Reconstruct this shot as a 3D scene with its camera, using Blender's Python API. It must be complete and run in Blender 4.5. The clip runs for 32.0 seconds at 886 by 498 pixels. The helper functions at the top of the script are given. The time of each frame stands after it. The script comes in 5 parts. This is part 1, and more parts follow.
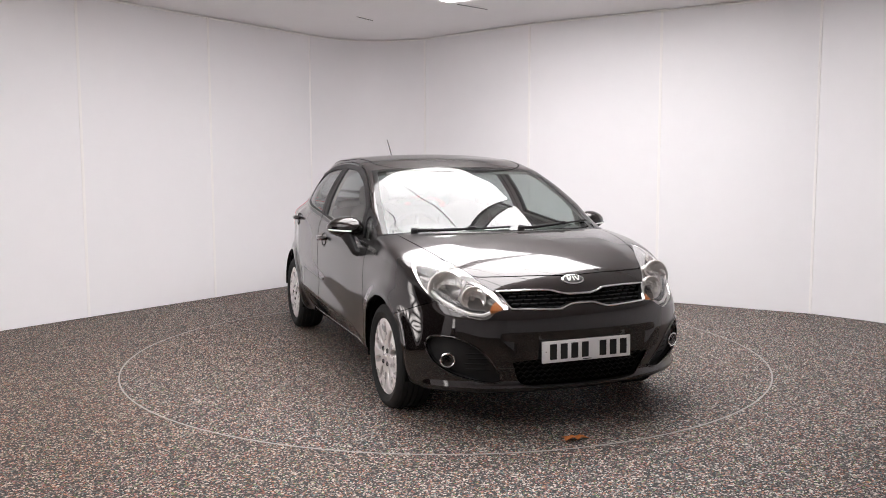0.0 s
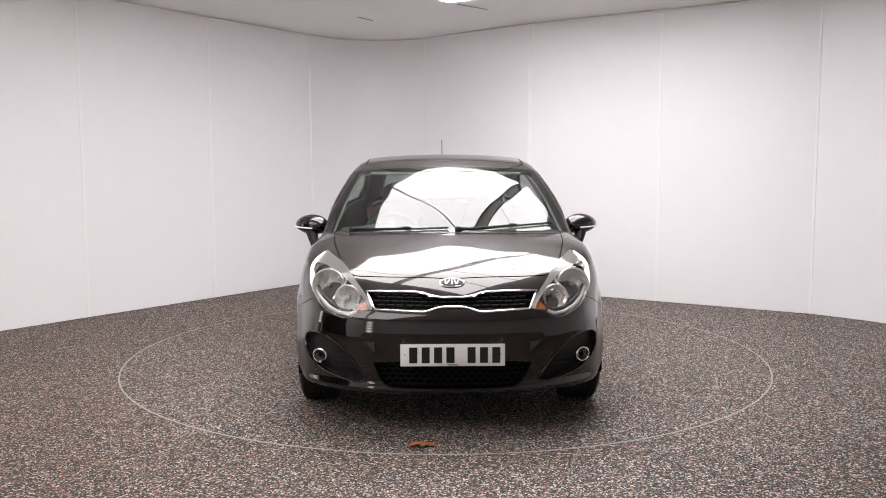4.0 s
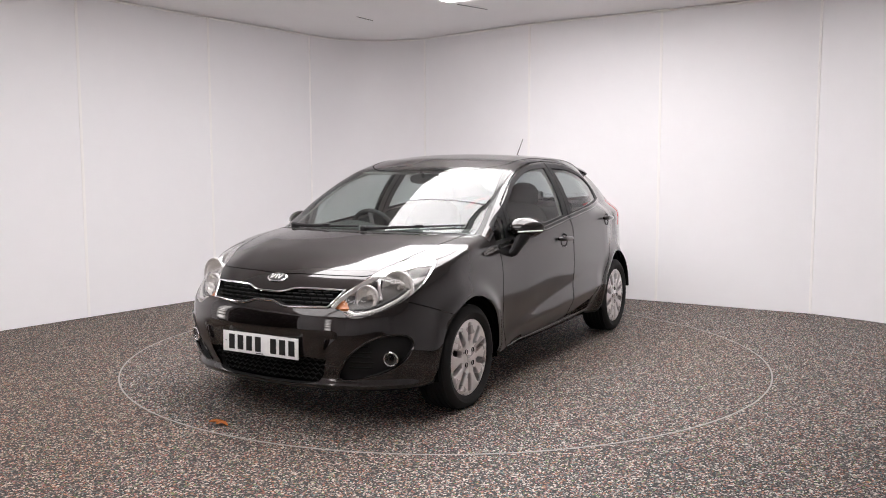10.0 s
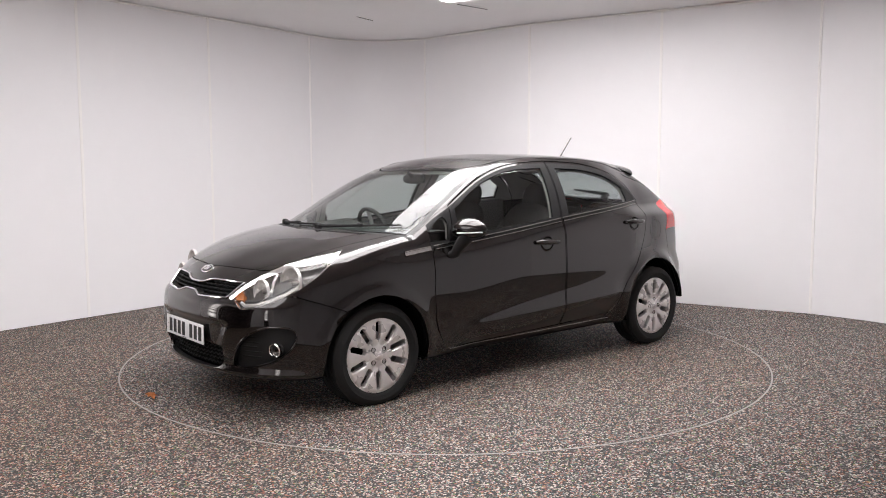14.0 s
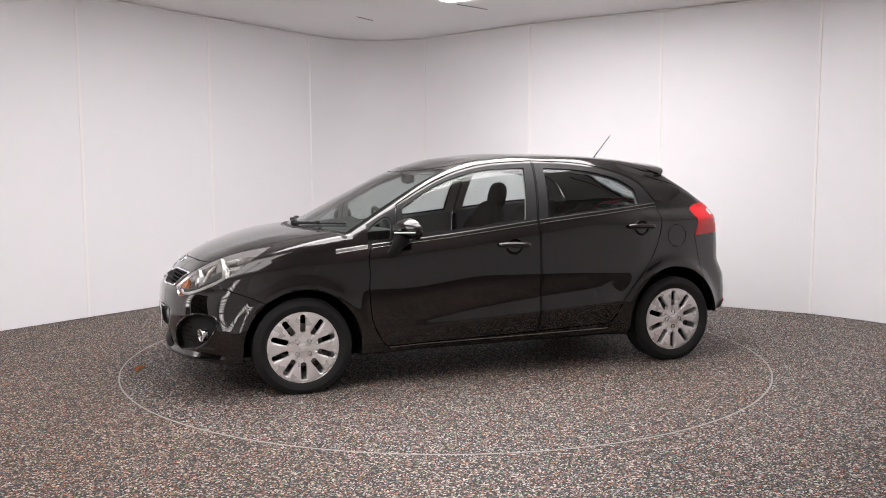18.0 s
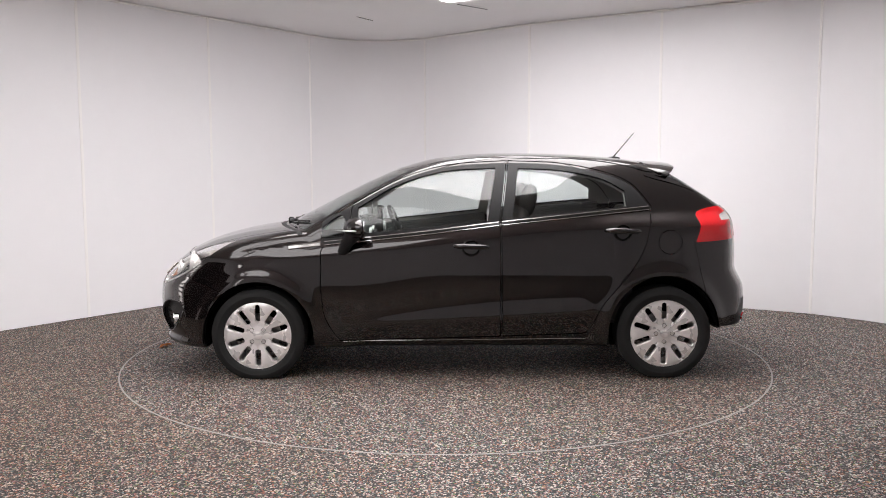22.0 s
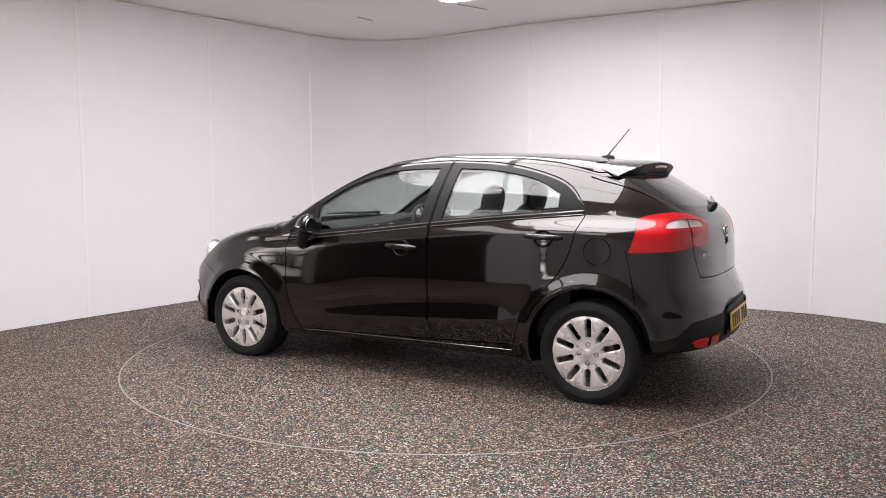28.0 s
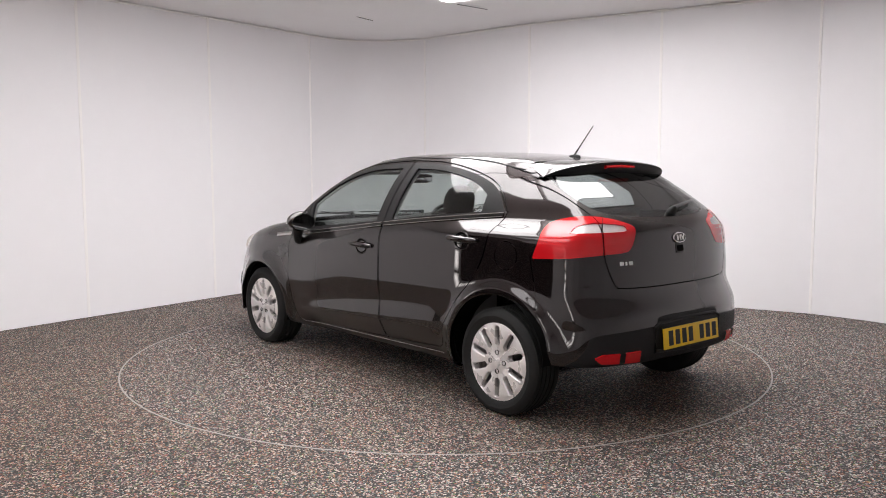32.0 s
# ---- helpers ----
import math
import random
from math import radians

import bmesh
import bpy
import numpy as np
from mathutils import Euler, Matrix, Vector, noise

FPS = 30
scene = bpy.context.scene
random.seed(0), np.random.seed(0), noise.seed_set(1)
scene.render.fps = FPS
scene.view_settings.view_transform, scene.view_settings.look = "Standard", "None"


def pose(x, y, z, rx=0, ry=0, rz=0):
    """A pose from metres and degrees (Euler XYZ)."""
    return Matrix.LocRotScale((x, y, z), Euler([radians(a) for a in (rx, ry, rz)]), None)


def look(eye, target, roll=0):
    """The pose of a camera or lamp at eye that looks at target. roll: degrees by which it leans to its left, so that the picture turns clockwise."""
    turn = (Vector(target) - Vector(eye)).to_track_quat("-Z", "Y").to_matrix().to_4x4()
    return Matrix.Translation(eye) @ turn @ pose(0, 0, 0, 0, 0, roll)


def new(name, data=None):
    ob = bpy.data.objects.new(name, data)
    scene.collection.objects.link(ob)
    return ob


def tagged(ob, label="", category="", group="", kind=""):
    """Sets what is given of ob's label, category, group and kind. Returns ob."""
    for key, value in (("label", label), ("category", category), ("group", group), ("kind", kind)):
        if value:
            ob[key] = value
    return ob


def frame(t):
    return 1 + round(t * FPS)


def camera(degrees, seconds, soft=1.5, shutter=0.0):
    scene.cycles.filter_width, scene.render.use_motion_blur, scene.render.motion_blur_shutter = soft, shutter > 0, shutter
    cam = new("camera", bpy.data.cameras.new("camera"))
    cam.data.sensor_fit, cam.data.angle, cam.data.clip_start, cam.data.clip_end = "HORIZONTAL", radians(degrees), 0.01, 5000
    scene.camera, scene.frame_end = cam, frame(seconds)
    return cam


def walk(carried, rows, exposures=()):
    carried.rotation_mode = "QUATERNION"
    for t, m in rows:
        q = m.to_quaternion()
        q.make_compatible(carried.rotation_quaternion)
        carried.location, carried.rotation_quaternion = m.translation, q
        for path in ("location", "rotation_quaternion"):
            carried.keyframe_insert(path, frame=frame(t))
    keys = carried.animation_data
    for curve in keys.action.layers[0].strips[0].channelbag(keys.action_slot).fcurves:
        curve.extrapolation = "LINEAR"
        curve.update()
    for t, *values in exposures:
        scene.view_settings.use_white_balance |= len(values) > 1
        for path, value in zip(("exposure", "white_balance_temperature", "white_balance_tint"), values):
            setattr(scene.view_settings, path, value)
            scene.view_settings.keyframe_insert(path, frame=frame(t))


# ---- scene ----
cam = camera(56.06, 32.0, soft=1.0)
EYE = (0.0, -6.036, 1.336)
VIEW = look(EYE, (-0.0142, -0.0614, 0.7584), -0.153)
walk(cam, [(0.0, VIEW), (32.0, VIEW)], exposures=[(0.0, 0.0), (32.0, 0.0)])

# The turntable's turn in degrees, second by second from the rows below.
TURN = [(0, -68.4), (3, -83.75), (6, -99.25), (9, -114.6), (13, -135.0), (16, -150.3), (19, -165.4), (23, -185.0), (28, -209.4), (32, -229.3)]
CAR_OFF = (-0.101, 0.0)
CEIL = 2.87

# ---- world and lights ----
world = bpy.data.worlds.new("world")
scene.world = world
world.use_nodes = True
world.node_tree.nodes["Background"].inputs[0].default_value = (0.8, 0.85, 1.0, 1)
world.node_tree.nodes["Background"].inputs[1].default_value = 0.02


# ---- materials ----
def mat(name, colour, rough=0.5, metal=0.0, coat=0.0, bump=0.0, scale=40.0, vary=0.0, spec=0.5, emit=None, strength=0.0, trans=0.0, ior=1.45, alpha=1.0):
    m = bpy.data.materials.new(name)
    m.use_nodes = True
    nt = m.node_tree
    b = nt.nodes["Principled BSDF"]
    b.inputs["Base Color"].default_value = (*colour, 1)
    b.inputs["Roughness"].default_value = rough
    b.inputs["Metallic"].default_value = metal
    b.inputs["Coat Weight"].default_value = coat
    b.inputs["Coat Roughness"].default_value = 0.015
    b.inputs["Specular IOR Level"].default_value = spec
    b.inputs["Transmission Weight"].default_value = trans
    b.inputs["IOR"].default_value = ior
    b.inputs["Alpha"].default_value = alpha
    if emit:
        b.inputs["Emission Color"].default_value = (*emit, 1)
        b.inputs["Emission Strength"].default_value = strength
    if bump or vary:
        tc = nt.nodes.new("ShaderNodeTexCoord")
        big = nt.nodes.new("ShaderNodeTexNoise")
        big.inputs["Scale"].default_value = scale * 0.12
        fine = nt.nodes.new("ShaderNodeTexNoise")
        fine.inputs["Scale"].default_value = scale
        fine.inputs["Detail"].default_value = 6
        for n in (big, fine):
            nt.links.new(tc.outputs["Object"], n.inputs["Vector"])
        if vary:
            add = nt.nodes.new("ShaderNodeMath")
            nt.links.new(big.outputs["Fac"], add.inputs[0])
            nt.links.new(fine.outputs["Fac"], add.inputs[1])
            ramp = nt.nodes.new("ShaderNodeMapRange")
            ramp.inputs["From Min"].default_value, ramp.inputs["From Max"].default_value = 0.6, 1.4
            ramp.inputs["To Min"].default_value, ramp.inputs["To Max"].default_value = 1 - vary, 1 + vary
            nt.links.new(add.outputs[0], ramp.inputs["Value"])
            hsv = nt.nodes.new("ShaderNodeHueSaturation")
            hsv.inputs["Color"].default_value = (*colour, 1)
            nt.links.new(ramp.outputs["Result"], hsv.inputs["Value"])
            nt.links.new(hsv.outputs["Color"], b.inputs["Base Color"])
            rr = nt.nodes.new("ShaderNodeMapRange")
            rr.inputs["To Min"].default_value, rr.inputs["To Max"].default_value = rough * 0.85, min(1, rough * 1.15)
            nt.links.new(big.outputs["Fac"], rr.inputs["Value"])
            nt.links.new(rr.outputs["Result"], b.inputs["Roughness"])
        if bump:
            bp = nt.nodes.new("ShaderNodeBump")
            bp.inputs["Strength"].default_value = bump
            bp.inputs["Distance"].default_value = 0.002
            nt.links.new(fine.outputs["Fac"], bp.inputs["Height"])
            nt.links.new(bp.outputs["Normal"], b.inputs["Normal"])
    return m


def glow_middle(m, strength):
    """A lamp that is brightest in its middle and falls off to its edges."""
    nt = m.node_tree
    tc = nt.nodes.new("ShaderNodeTexCoord")
    sep = nt.nodes.new("ShaderNodeSeparateXYZ")
    nt.links.new(tc.outputs["Generated"], sep.inputs[0])
    falls = []
    for axis, near, least in (("Z", 0.10, 0.20), ("Y", 0.10, 0.15)):
        off = nt.nodes.new("ShaderNodeMath")
        off.operation = "SUBTRACT"
        off.inputs[1].default_value = 0.5
        nt.links.new(sep.outputs[axis], off.inputs[0])
        away = nt.nodes.new("ShaderNodeMath")
        away.operation = "ABSOLUTE"
        nt.links.new(off.outputs[0], away.inputs[0])
        rng = nt.nodes.new("ShaderNodeMapRange")
        rng.interpolation_type = "SMOOTHSTEP"
        rng.inputs["From Min"].default_value, rng.inputs["From Max"].default_value = near, 0.5
        rng.inputs["To Min"].default_value, rng.inputs["To Max"].default_value = 1.0, least
        nt.links.new(away.outputs[0], rng.inputs["Value"])
        falls.append(rng)
    both = nt.nodes.new("ShaderNodeMath")
    both.operation = "MULTIPLY"
    nt.links.new(falls[0].outputs["Result"], both.inputs[0])
    nt.links.new(falls[1].outputs["Result"], both.inputs[1])
    full = nt.nodes.new("ShaderNodeMath")
    full.operation = "MULTIPLY"
    full.inputs[1].default_value = strength
    nt.links.new(both.outputs[0], full.inputs[0])
    nt.links.new(full.outputs[0], nt.nodes["Principled BSDF"].inputs["Emission Strength"])


def chips(name):
    """A floor of bonded stone chips: black, grey, white, brown and rust, with rusty dirt and painted darkening towards
    the drive-in door.
    """
    m = mat(name, (0.12, 0.12, 0.12), 0.62)
    nt = m.node_tree
    b = nt.nodes["Principled BSDF"]
    tc = nt.nodes.new("ShaderNodeTexCoord")
    cells = nt.nodes.new("ShaderNodeTexVoronoi")
    cells.inputs["Scale"].default_value = 138
    nt.links.new(tc.outputs["Object"], cells.inputs["Vector"])
    sep = nt.nodes.new("ShaderNodeSeparateColor")
    nt.links.new(cells.outputs["Color"], sep.inputs["Color"])
    ramp = nt.nodes.new("ShaderNodeValToRGB")
    ramp.color_ramp.interpolation = "CONSTANT"
    stops = [(0.0, (0.003, 0.003, 0.004)), (0.42, (0.020, 0.020, 0.023)), (0.54, (0.09, 0.088, 0.084)), (0.64, (0.26, 0.24, 0.218)), (0.725, (0.59, 0.56, 0.515)),
             (0.83, (0.26, 0.085, 0.045)), (0.885, (0.38, 0.20, 0.11)), (0.92, (0.28, 0.13, 0.17)), (0.95, (0.06, 0.16, 0.18)), (0.975, (0.13, 0.23, 0.07))]
    e = ramp.color_ramp.elements
    e[0].color = (*stops[0][1], 1)
    e[1].position, e[1].color = stops[1][0], (*stops[1][1], 1)
    for p, c in stops[2:]:
        q = e.new(p)
        q.color = (*c, 1)
    nt.links.new(sep.outputs["Red"], ramp.inputs["Fac"])
    big = nt.nodes.new("ShaderNodeTexNoise")
    big.inputs["Scale"].default_value = 0.9
    big.inputs["Detail"].default_value = 5
    nt.links.new(tc.outputs["Object"], big.inputs["Vector"])
    # how far a spot lies from the drive-in door, roughened by the noise
    away = nt.nodes.new("ShaderNodeVectorMath")
    away.operation = "DISTANCE"
    away.inputs[1].default_value = (-4.4, -1.6, 0.0)
    nt.links.new(tc.outputs["Object"], away.inputs[0])
    rough = nt.nodes.new("ShaderNodeMath")
    rough.operation = "MULTIPLY_ADD"
    rough.inputs[1].default_value = 5.0
    nt.links.new(big.outputs["Fac"], rough.inputs[0])
    nt.links.new(away.outputs["Value"], rough.inputs[2])
    # rust-tinted dirt, plus painted darkening to even out the floor's brightness
    dirt_shade = nt.nodes.new("ShaderNodeValToRGB")
    dirt_shade.color_ramp.elements[0].position, dirt_shade.color_ramp.elements[0].color = 0.38, (0.80, 0.69, 0.60, 1)
    dirt_shade.color_ramp.elements[1].position, dirt_shade.color_ramp.elements[1].color = 0.95, (1.0, 0.98, 0.97, 1)
    scaled = nt.nodes.new("ShaderNodeMath")
    scaled.operation = "MULTIPLY"
    scaled.inputs[1].default_value = 0.105
    nt.links.new(rough.outputs[0], scaled.inputs[0])
    nt.links.new(scaled.outputs[0], dirt_shade.inputs["Fac"])
    mix = nt.nodes.new("ShaderNodeMix")
    mix.data_type, mix.blend_type = "RGBA", "MULTIPLY"
    mix.inputs["Factor"].default_value = 1.0
    nt.links.new(ramp.outputs["Color"], mix.inputs[6])
    nt.links.new(dirt_shade.outputs["Color"], mix.inputs[7])
    nt.links.new(mix.outputs[2], b.inputs["Base Color"])
    bp = nt.nodes.new("ShaderNodeBump")
    bp.inputs["Strength"].default_value = 0.3
    bp.inputs["Distance"].default_value = 0.002
    nt.links.new(cells.outputs["Distance"], bp.inputs["Height"])
    bp.invert = True
    nt.links.new(bp.outputs["Normal"], b.inputs["Normal"])
    return m


M_FLOOR = chips("stone_chips")
M_WALL = mat("white_panel", (0.922, 0.908, 0.926), 0.42, bump=0.06, scale=6, vary=0.012)
M_STRIP = mat("white_strip", (0.965, 0.945, 0.935), 0.35, vary=0.01, scale=8)
M_CEIL = mat("ceiling_white", (0.935, 0.925, 0.930), 0.7, bump=0.05, scale=30, vary=0.015)
M_ALU = mat("pale_aluminium", (0.34, 0.33, 0.315), 0.5, metal=0.2, bump=0.1, scale=60, vary=0.1)
M_LIGHT = mat("light_panel", (0.9, 0.9, 0.9), 0.6, emit=(1.0, 0.967, 0.975), strength=9.3)
M_LIGHT2 = mat("light_panel_dim", (0.9, 0.9, 0.9), 0.6, emit=(1.0, 0.967, 0.975), strength=3.7)
M_PAINT = mat("black_paint", (0.0125, 0.0086, 0.0083), 0.38, metal=1.0, coat=1.0, spec=0.3)
M_PAINT.node_tree.nodes["Principled BSDF"].inputs["Coat IOR"].default_value = 1.64
M_PAINT.node_tree.nodes["Principled BSDF"].inputs["Coat Roughness"].default_value = 0.040
M_GLOSS = mat("gloss_black_trim", (0.008, 0.008, 0.008), 0.12, spec=0.45)
M_PLASTIC = mat("black_plastic", (0.020, 0.0195, 0.020), 0.50, bump=0.25, scale=700, vary=0.1, spec=0.22)
# near-black: paints the shade in openings, gaps and recesses; also small dark parts
M_DARK = mat("shade_and_dark_parts", (0.004, 0.004, 0.004), 0.9, spec=0.1)
M_RUBBER = mat("tyre_rubber", (0.017, 0.017, 0.017), 0.72, bump=0.3, scale=160, vary=0.15, spec=0.3)
M_ALLOY = mat("silver_alloy", (0.82, 0.785, 0.775), 0.28, metal=0.4, vary=0.04, scale=80)
M_CHROME = mat("chrome", (0.86, 0.86, 0.87), 0.05, metal=1.0)
M_STEEL = mat("brake_steel", (0.30, 0.29, 0.28), 0.38, metal=1.0, vary=0.15, scale=60)


def glass(name, tint, gloss=1.0, ior=1.5):
    m = bpy.data.materials.new(name)
    m.use_nodes = True
    nt = m.node_tree
    nt.nodes.remove(nt.nodes["Principled BSDF"])
    out = nt.nodes["Material Output"]
    clear = nt.nodes.new("ShaderNodeBsdfTransparent")
    clear.inputs["Color"].default_value = (*tint, 1)
    shine = nt.nodes.new("ShaderNodeBsdfGlossy")
    shine.inputs["Roughness"].default_value = 0.0
    shine.inputs["Color"].default_value = (gloss, gloss, gloss, 1)
    lw = nt.nodes.new("ShaderNodeLayerWeight")
    lw.inputs["Blend"].default_value = 0.5
    pw = nt.nodes.new("ShaderNodeMath")
    pw.operation = "POWER"
    pw.inputs[1].default_value = 5.0
    nt.links.new(lw.outputs["Facing"], pw.inputs[0])
    fr = nt.nodes.new("ShaderNodeMapRange")
    fr.inputs["To Min"].default_value, fr.inputs["To Max"].default_value = ((ior - 1) / (ior + 1)) ** 2, 1.0
    nt.links.new(pw.outputs[0], fr.inputs["Value"])
    mix = nt.nodes.new("ShaderNodeMixShader")
    nt.links.new(fr.outputs[0], mix.inputs[0])
    nt.links.new(clear.outputs[0], mix.inputs[1])
    nt.links.new(shine.outputs[0], mix.inputs[2])
    nt.links.new(mix.outputs[0], out.inputs["Surface"])
    return m


M_GLASS = glass("window_glass", (0.60, 0.665, 0.645), ior=1.70)
M_SIDEGLASS = glass("side_glass", (0.80, 0.845, 0.835), ior=1.56)
M_TINT = glass("tinted_glass", (0.42, 0.46, 0.46), ior=1.75)
M_TAIL = mat("red_lens_body", (0.66, 0.008, 0.014), 0.22, coat=0.8, spec=0.3)
M_CLEARBAND = mat("clear_lamp_band", (0.90, 0.86, 0.85), 0.3, metal=0.0, bump=0.5, scale=140, vary=0.15)
M_MESH = mat("black_mesh", (0.008, 0.008, 0.008), 0.6, spec=0.2)
M_LENS = glass("clear_lens", (0.95, 0.955, 0.96), ior=1.5)
M_CLOTH = mat("dark_seat_cloth", (0.050, 0.044, 0.042), 0.9, bump=0.5, scale=500, vary=0.2)
M_HEAD = mat("pale_headlining", (0.42, 0.40, 0.38), 0.9, bump=0.2, scale=300, vary=0.05)
M_DASH = mat("dark_dash_plastic", (0.042, 0.039, 0.039), 0.6, bump=0.3, scale=500, vary=0.1)
M_PLATE_W = mat("white_plate", (0.90, 0.90, 0.90), 0.35, vary=0.03, scale=30)
M_PLATE_Y = mat("yellow_plate", (0.93, 0.60, 0.02), 0.35, vary=0.03, scale=30)
M_BLACKINK = mat("black_ink", (0.01, 0.01, 0.01), 0.5)
M_AMBER = mat("amber_bulb", (0.50, 0.16, 0.04), 0.15, coat=1.0)
M_SILVER = mat("silver_housing", (0.58, 0.56, 0.55), 0.32, metal=0.3)
M_HOUSING = mat("grey_lamp_housing", (0.15, 0.14, 0.135), 0.20, metal=0.5, vary=0.1, scale=60)
M_BOWL = mat("lamp_reflector", (0.93, 0.915, 0.90), 0.07, metal=0.95)
M_REFL = mat("lamp_bowl", (0.95, 0.92, 0.88), 0.10, metal=0.55)
M_BULB = mat("bulb_glass", (0.45, 0.42, 0.40), 0.1, metal=0.5)
M_WHITE = mat("white_badge", (0.90, 0.90, 0.90), 0.2, coat=0.5)
M_REFLRED = mat("red_reflector", (0.75, 0.008, 0.014), 0.12, coat=1.0)
M_MIRROR = mat("mirror_glass", (0.32, 0.33, 0.34), 0.0, metal=1.0)
M_LEAF = mat("dry_leaf", (0.40, 0.13, 0.03), 0.8, bump=0.4, scale=200, vary=0.3)
M_DARKTRIM = mat("dark_grey_frame", (0.06, 0.06, 0.06), 0.6)
M_WALLLIGHT = mat("wall_light_panel", (0.9, 0.9, 0.9), 0.6, emit=(1.0, 0.93, 0.90), strength=6.0)
glow_middle(M_WALLLIGHT, 8.5)
M_CURTAIN = mat("dark_door", (0.006, 0.006, 0.007), 0.8, bump=0.2, scale=30, vary=0.2, spec=0.1)

# ---- small mesh tools ----
def mesh_object(name, verts, faces, material, parent=None, label="", smooth=False, normals=None):
    me = bpy.data.meshes.new(name)
    me.from_pydata([tuple(map(float, v)) for v in verts], [], [tuple(map(int, f)) for f in faces])
    me.materials.append(material)
    if smooth:
        me.polygons.foreach_set("use_smooth", [True] * len(me.polygons))
    me.validate(clean_customdata=False)
    me.update()
    if normals is not None:
        me.normals_split_custom_set([tuple(map(float, n)) for n in normals])
    ob = new(name, me)
    if parent is not None:
        ob.parent = parent
    if label:
        ob["label"] = label
    return ob


def part(name, bm, material, parent, label="", smooth=True, sharp=35):
    """Links a bmesh as one mesh object under a thing or a part."""
    bmesh.ops.recalc_face_normals(bm, faces=bm.faces)
    for f in bm.faces:
        f.smooth = smooth
    for e in bm.edges:
        if len(e.link_faces) == 2 and e.calc_face_angle(0) > radians(sharp):
            e.smooth = False
    me = bpy.data.meshes.new(name)
    bm.to_mesh(me)
    bm.free()
    me.materials.append(material)
    ob = new(name, me)
    if parent is not None:
        ob.parent = parent
    if label:
        ob["label"] = label
    return ob


def box(bm, c, s, bevel=0.0, m=None):
    r = bmesh.ops.create_cube(bm, size=1.0, matrix=Matrix.Translation(c) @ Matrix.Diagonal((*s, 1)))
    vs = r["verts"]
    if bevel:
        es = list({e for v in vs for e in v.link_edges})
        q = bmesh.ops.bevel(bm, geom=es, offset=bevel, segments=2, affect="EDGES", profile=0.5)
        vs = list({v for f in q["faces"] for v in f.verts} | {v for v in vs if v.is_valid})
    if m is not None:
        bmesh.ops.transform(bm, matrix=m, verts=[v for v in vs if v.is_valid])
    return vs


def empty(name, **tags):
    ob = new(name)
    ob.empty_display_size = 0.2
    return tagged(ob, **tags)


def lathe(bm, profile, n=48, axis="y", m=None):
    """Turns a profile of (radius, height) round an axis."""
    rings = []
    for k in range(n):
        a = 2 * math.pi * k / n
        ring = []
        for r, h in profile:
            if axis == "y":
                co = (r * math.cos(a), h, r * math.sin(a))
            elif axis == "x":
                co = (h, r * math.cos(a), r * math.sin(a))
            else:
                co = (r * math.cos(a), r * math.sin(a), h)
            v = Vector(co)
            ring.append(bm.verts.new(m @ v if m is not None else v))
        rings.append(ring)
    for k in range(n):
        a, b = rings[k], rings[(k + 1) % n]
        for i in range(len(profile) - 1):
            bm.faces.new((a[i], a[i + 1], b[i + 1], b[i]))
    return rings


def tube(bm, path, r, n=8, closed=False, flat=1.0, up=Vector((0, 0, 1))):
    """A rod of radius r (number or list) along a path; flat squeezes it along 'up'."""
    pts = [Vector(p) for p in path]
    rings = []
    cnt = len(pts)
    for i, p in enumerate(pts):
        a = pts[(i - 1) % cnt] if closed or i > 0 else p
        b = pts[(i + 1) % cnt] if closed or i < cnt - 1 else p
        d = (b - a).normalized()
        s = d.cross(up)
        s = s.normalized() if s.length > 1e-4 else d.orthogonal().normalized()
        u = s.cross(d).normalized()
        rad = r[i] if isinstance(r, (list, tuple)) else r
        rings.append([bm.verts.new(p + rad * (math.cos(2 * math.pi * k / n) * s + flat * math.sin(2 * math.pi * k / n) * u)) for k in range(n)])
    for i in range(cnt if closed else cnt - 1):
        a, b = rings[i], rings[(i + 1) % cnt]
        for k in range(n):
            bm.faces.new((a[k], a[(k + 1) % n], b[(k + 1) % n], b[k]))
    if not closed:
        bm.faces.new(rings[0])
        bm.faces.new(rings[-1])


# ---- the room: floor, panelled walls, ceiling ----
def disc(name, r0, r1, z, material, n=128, depth=0.03):
    bm = bmesh.new()
    if r0:
        lathe(bm, [(r0, z - depth), (r0, z), (r1, z), (r1, z - depth)], n, "z")
    else:
        ring = [bm.verts.new((r1 * math.cos(2 * math.pi * k / n), r1 * math.sin(2 * math.pi * k / n), z)) for k in range(n)]
        low = [bm.verts.new((v.co.x, v.co.y, z - depth)) for v in ring]
        bm.faces.new(ring)
        for k in range(n):
            bm.faces.new((ring[k], low[k], low[(k + 1) % n], ring[(k + 1) % n]))
    return part(name, bm, material, None, smooth=False)


RING = 2.243
floor = tagged(disc("floor", RING + 0.006, 12.0, 0.0, M_FLOOR, 160), "speckled floor of bonded dark stone chips", "floor", kind="structure")

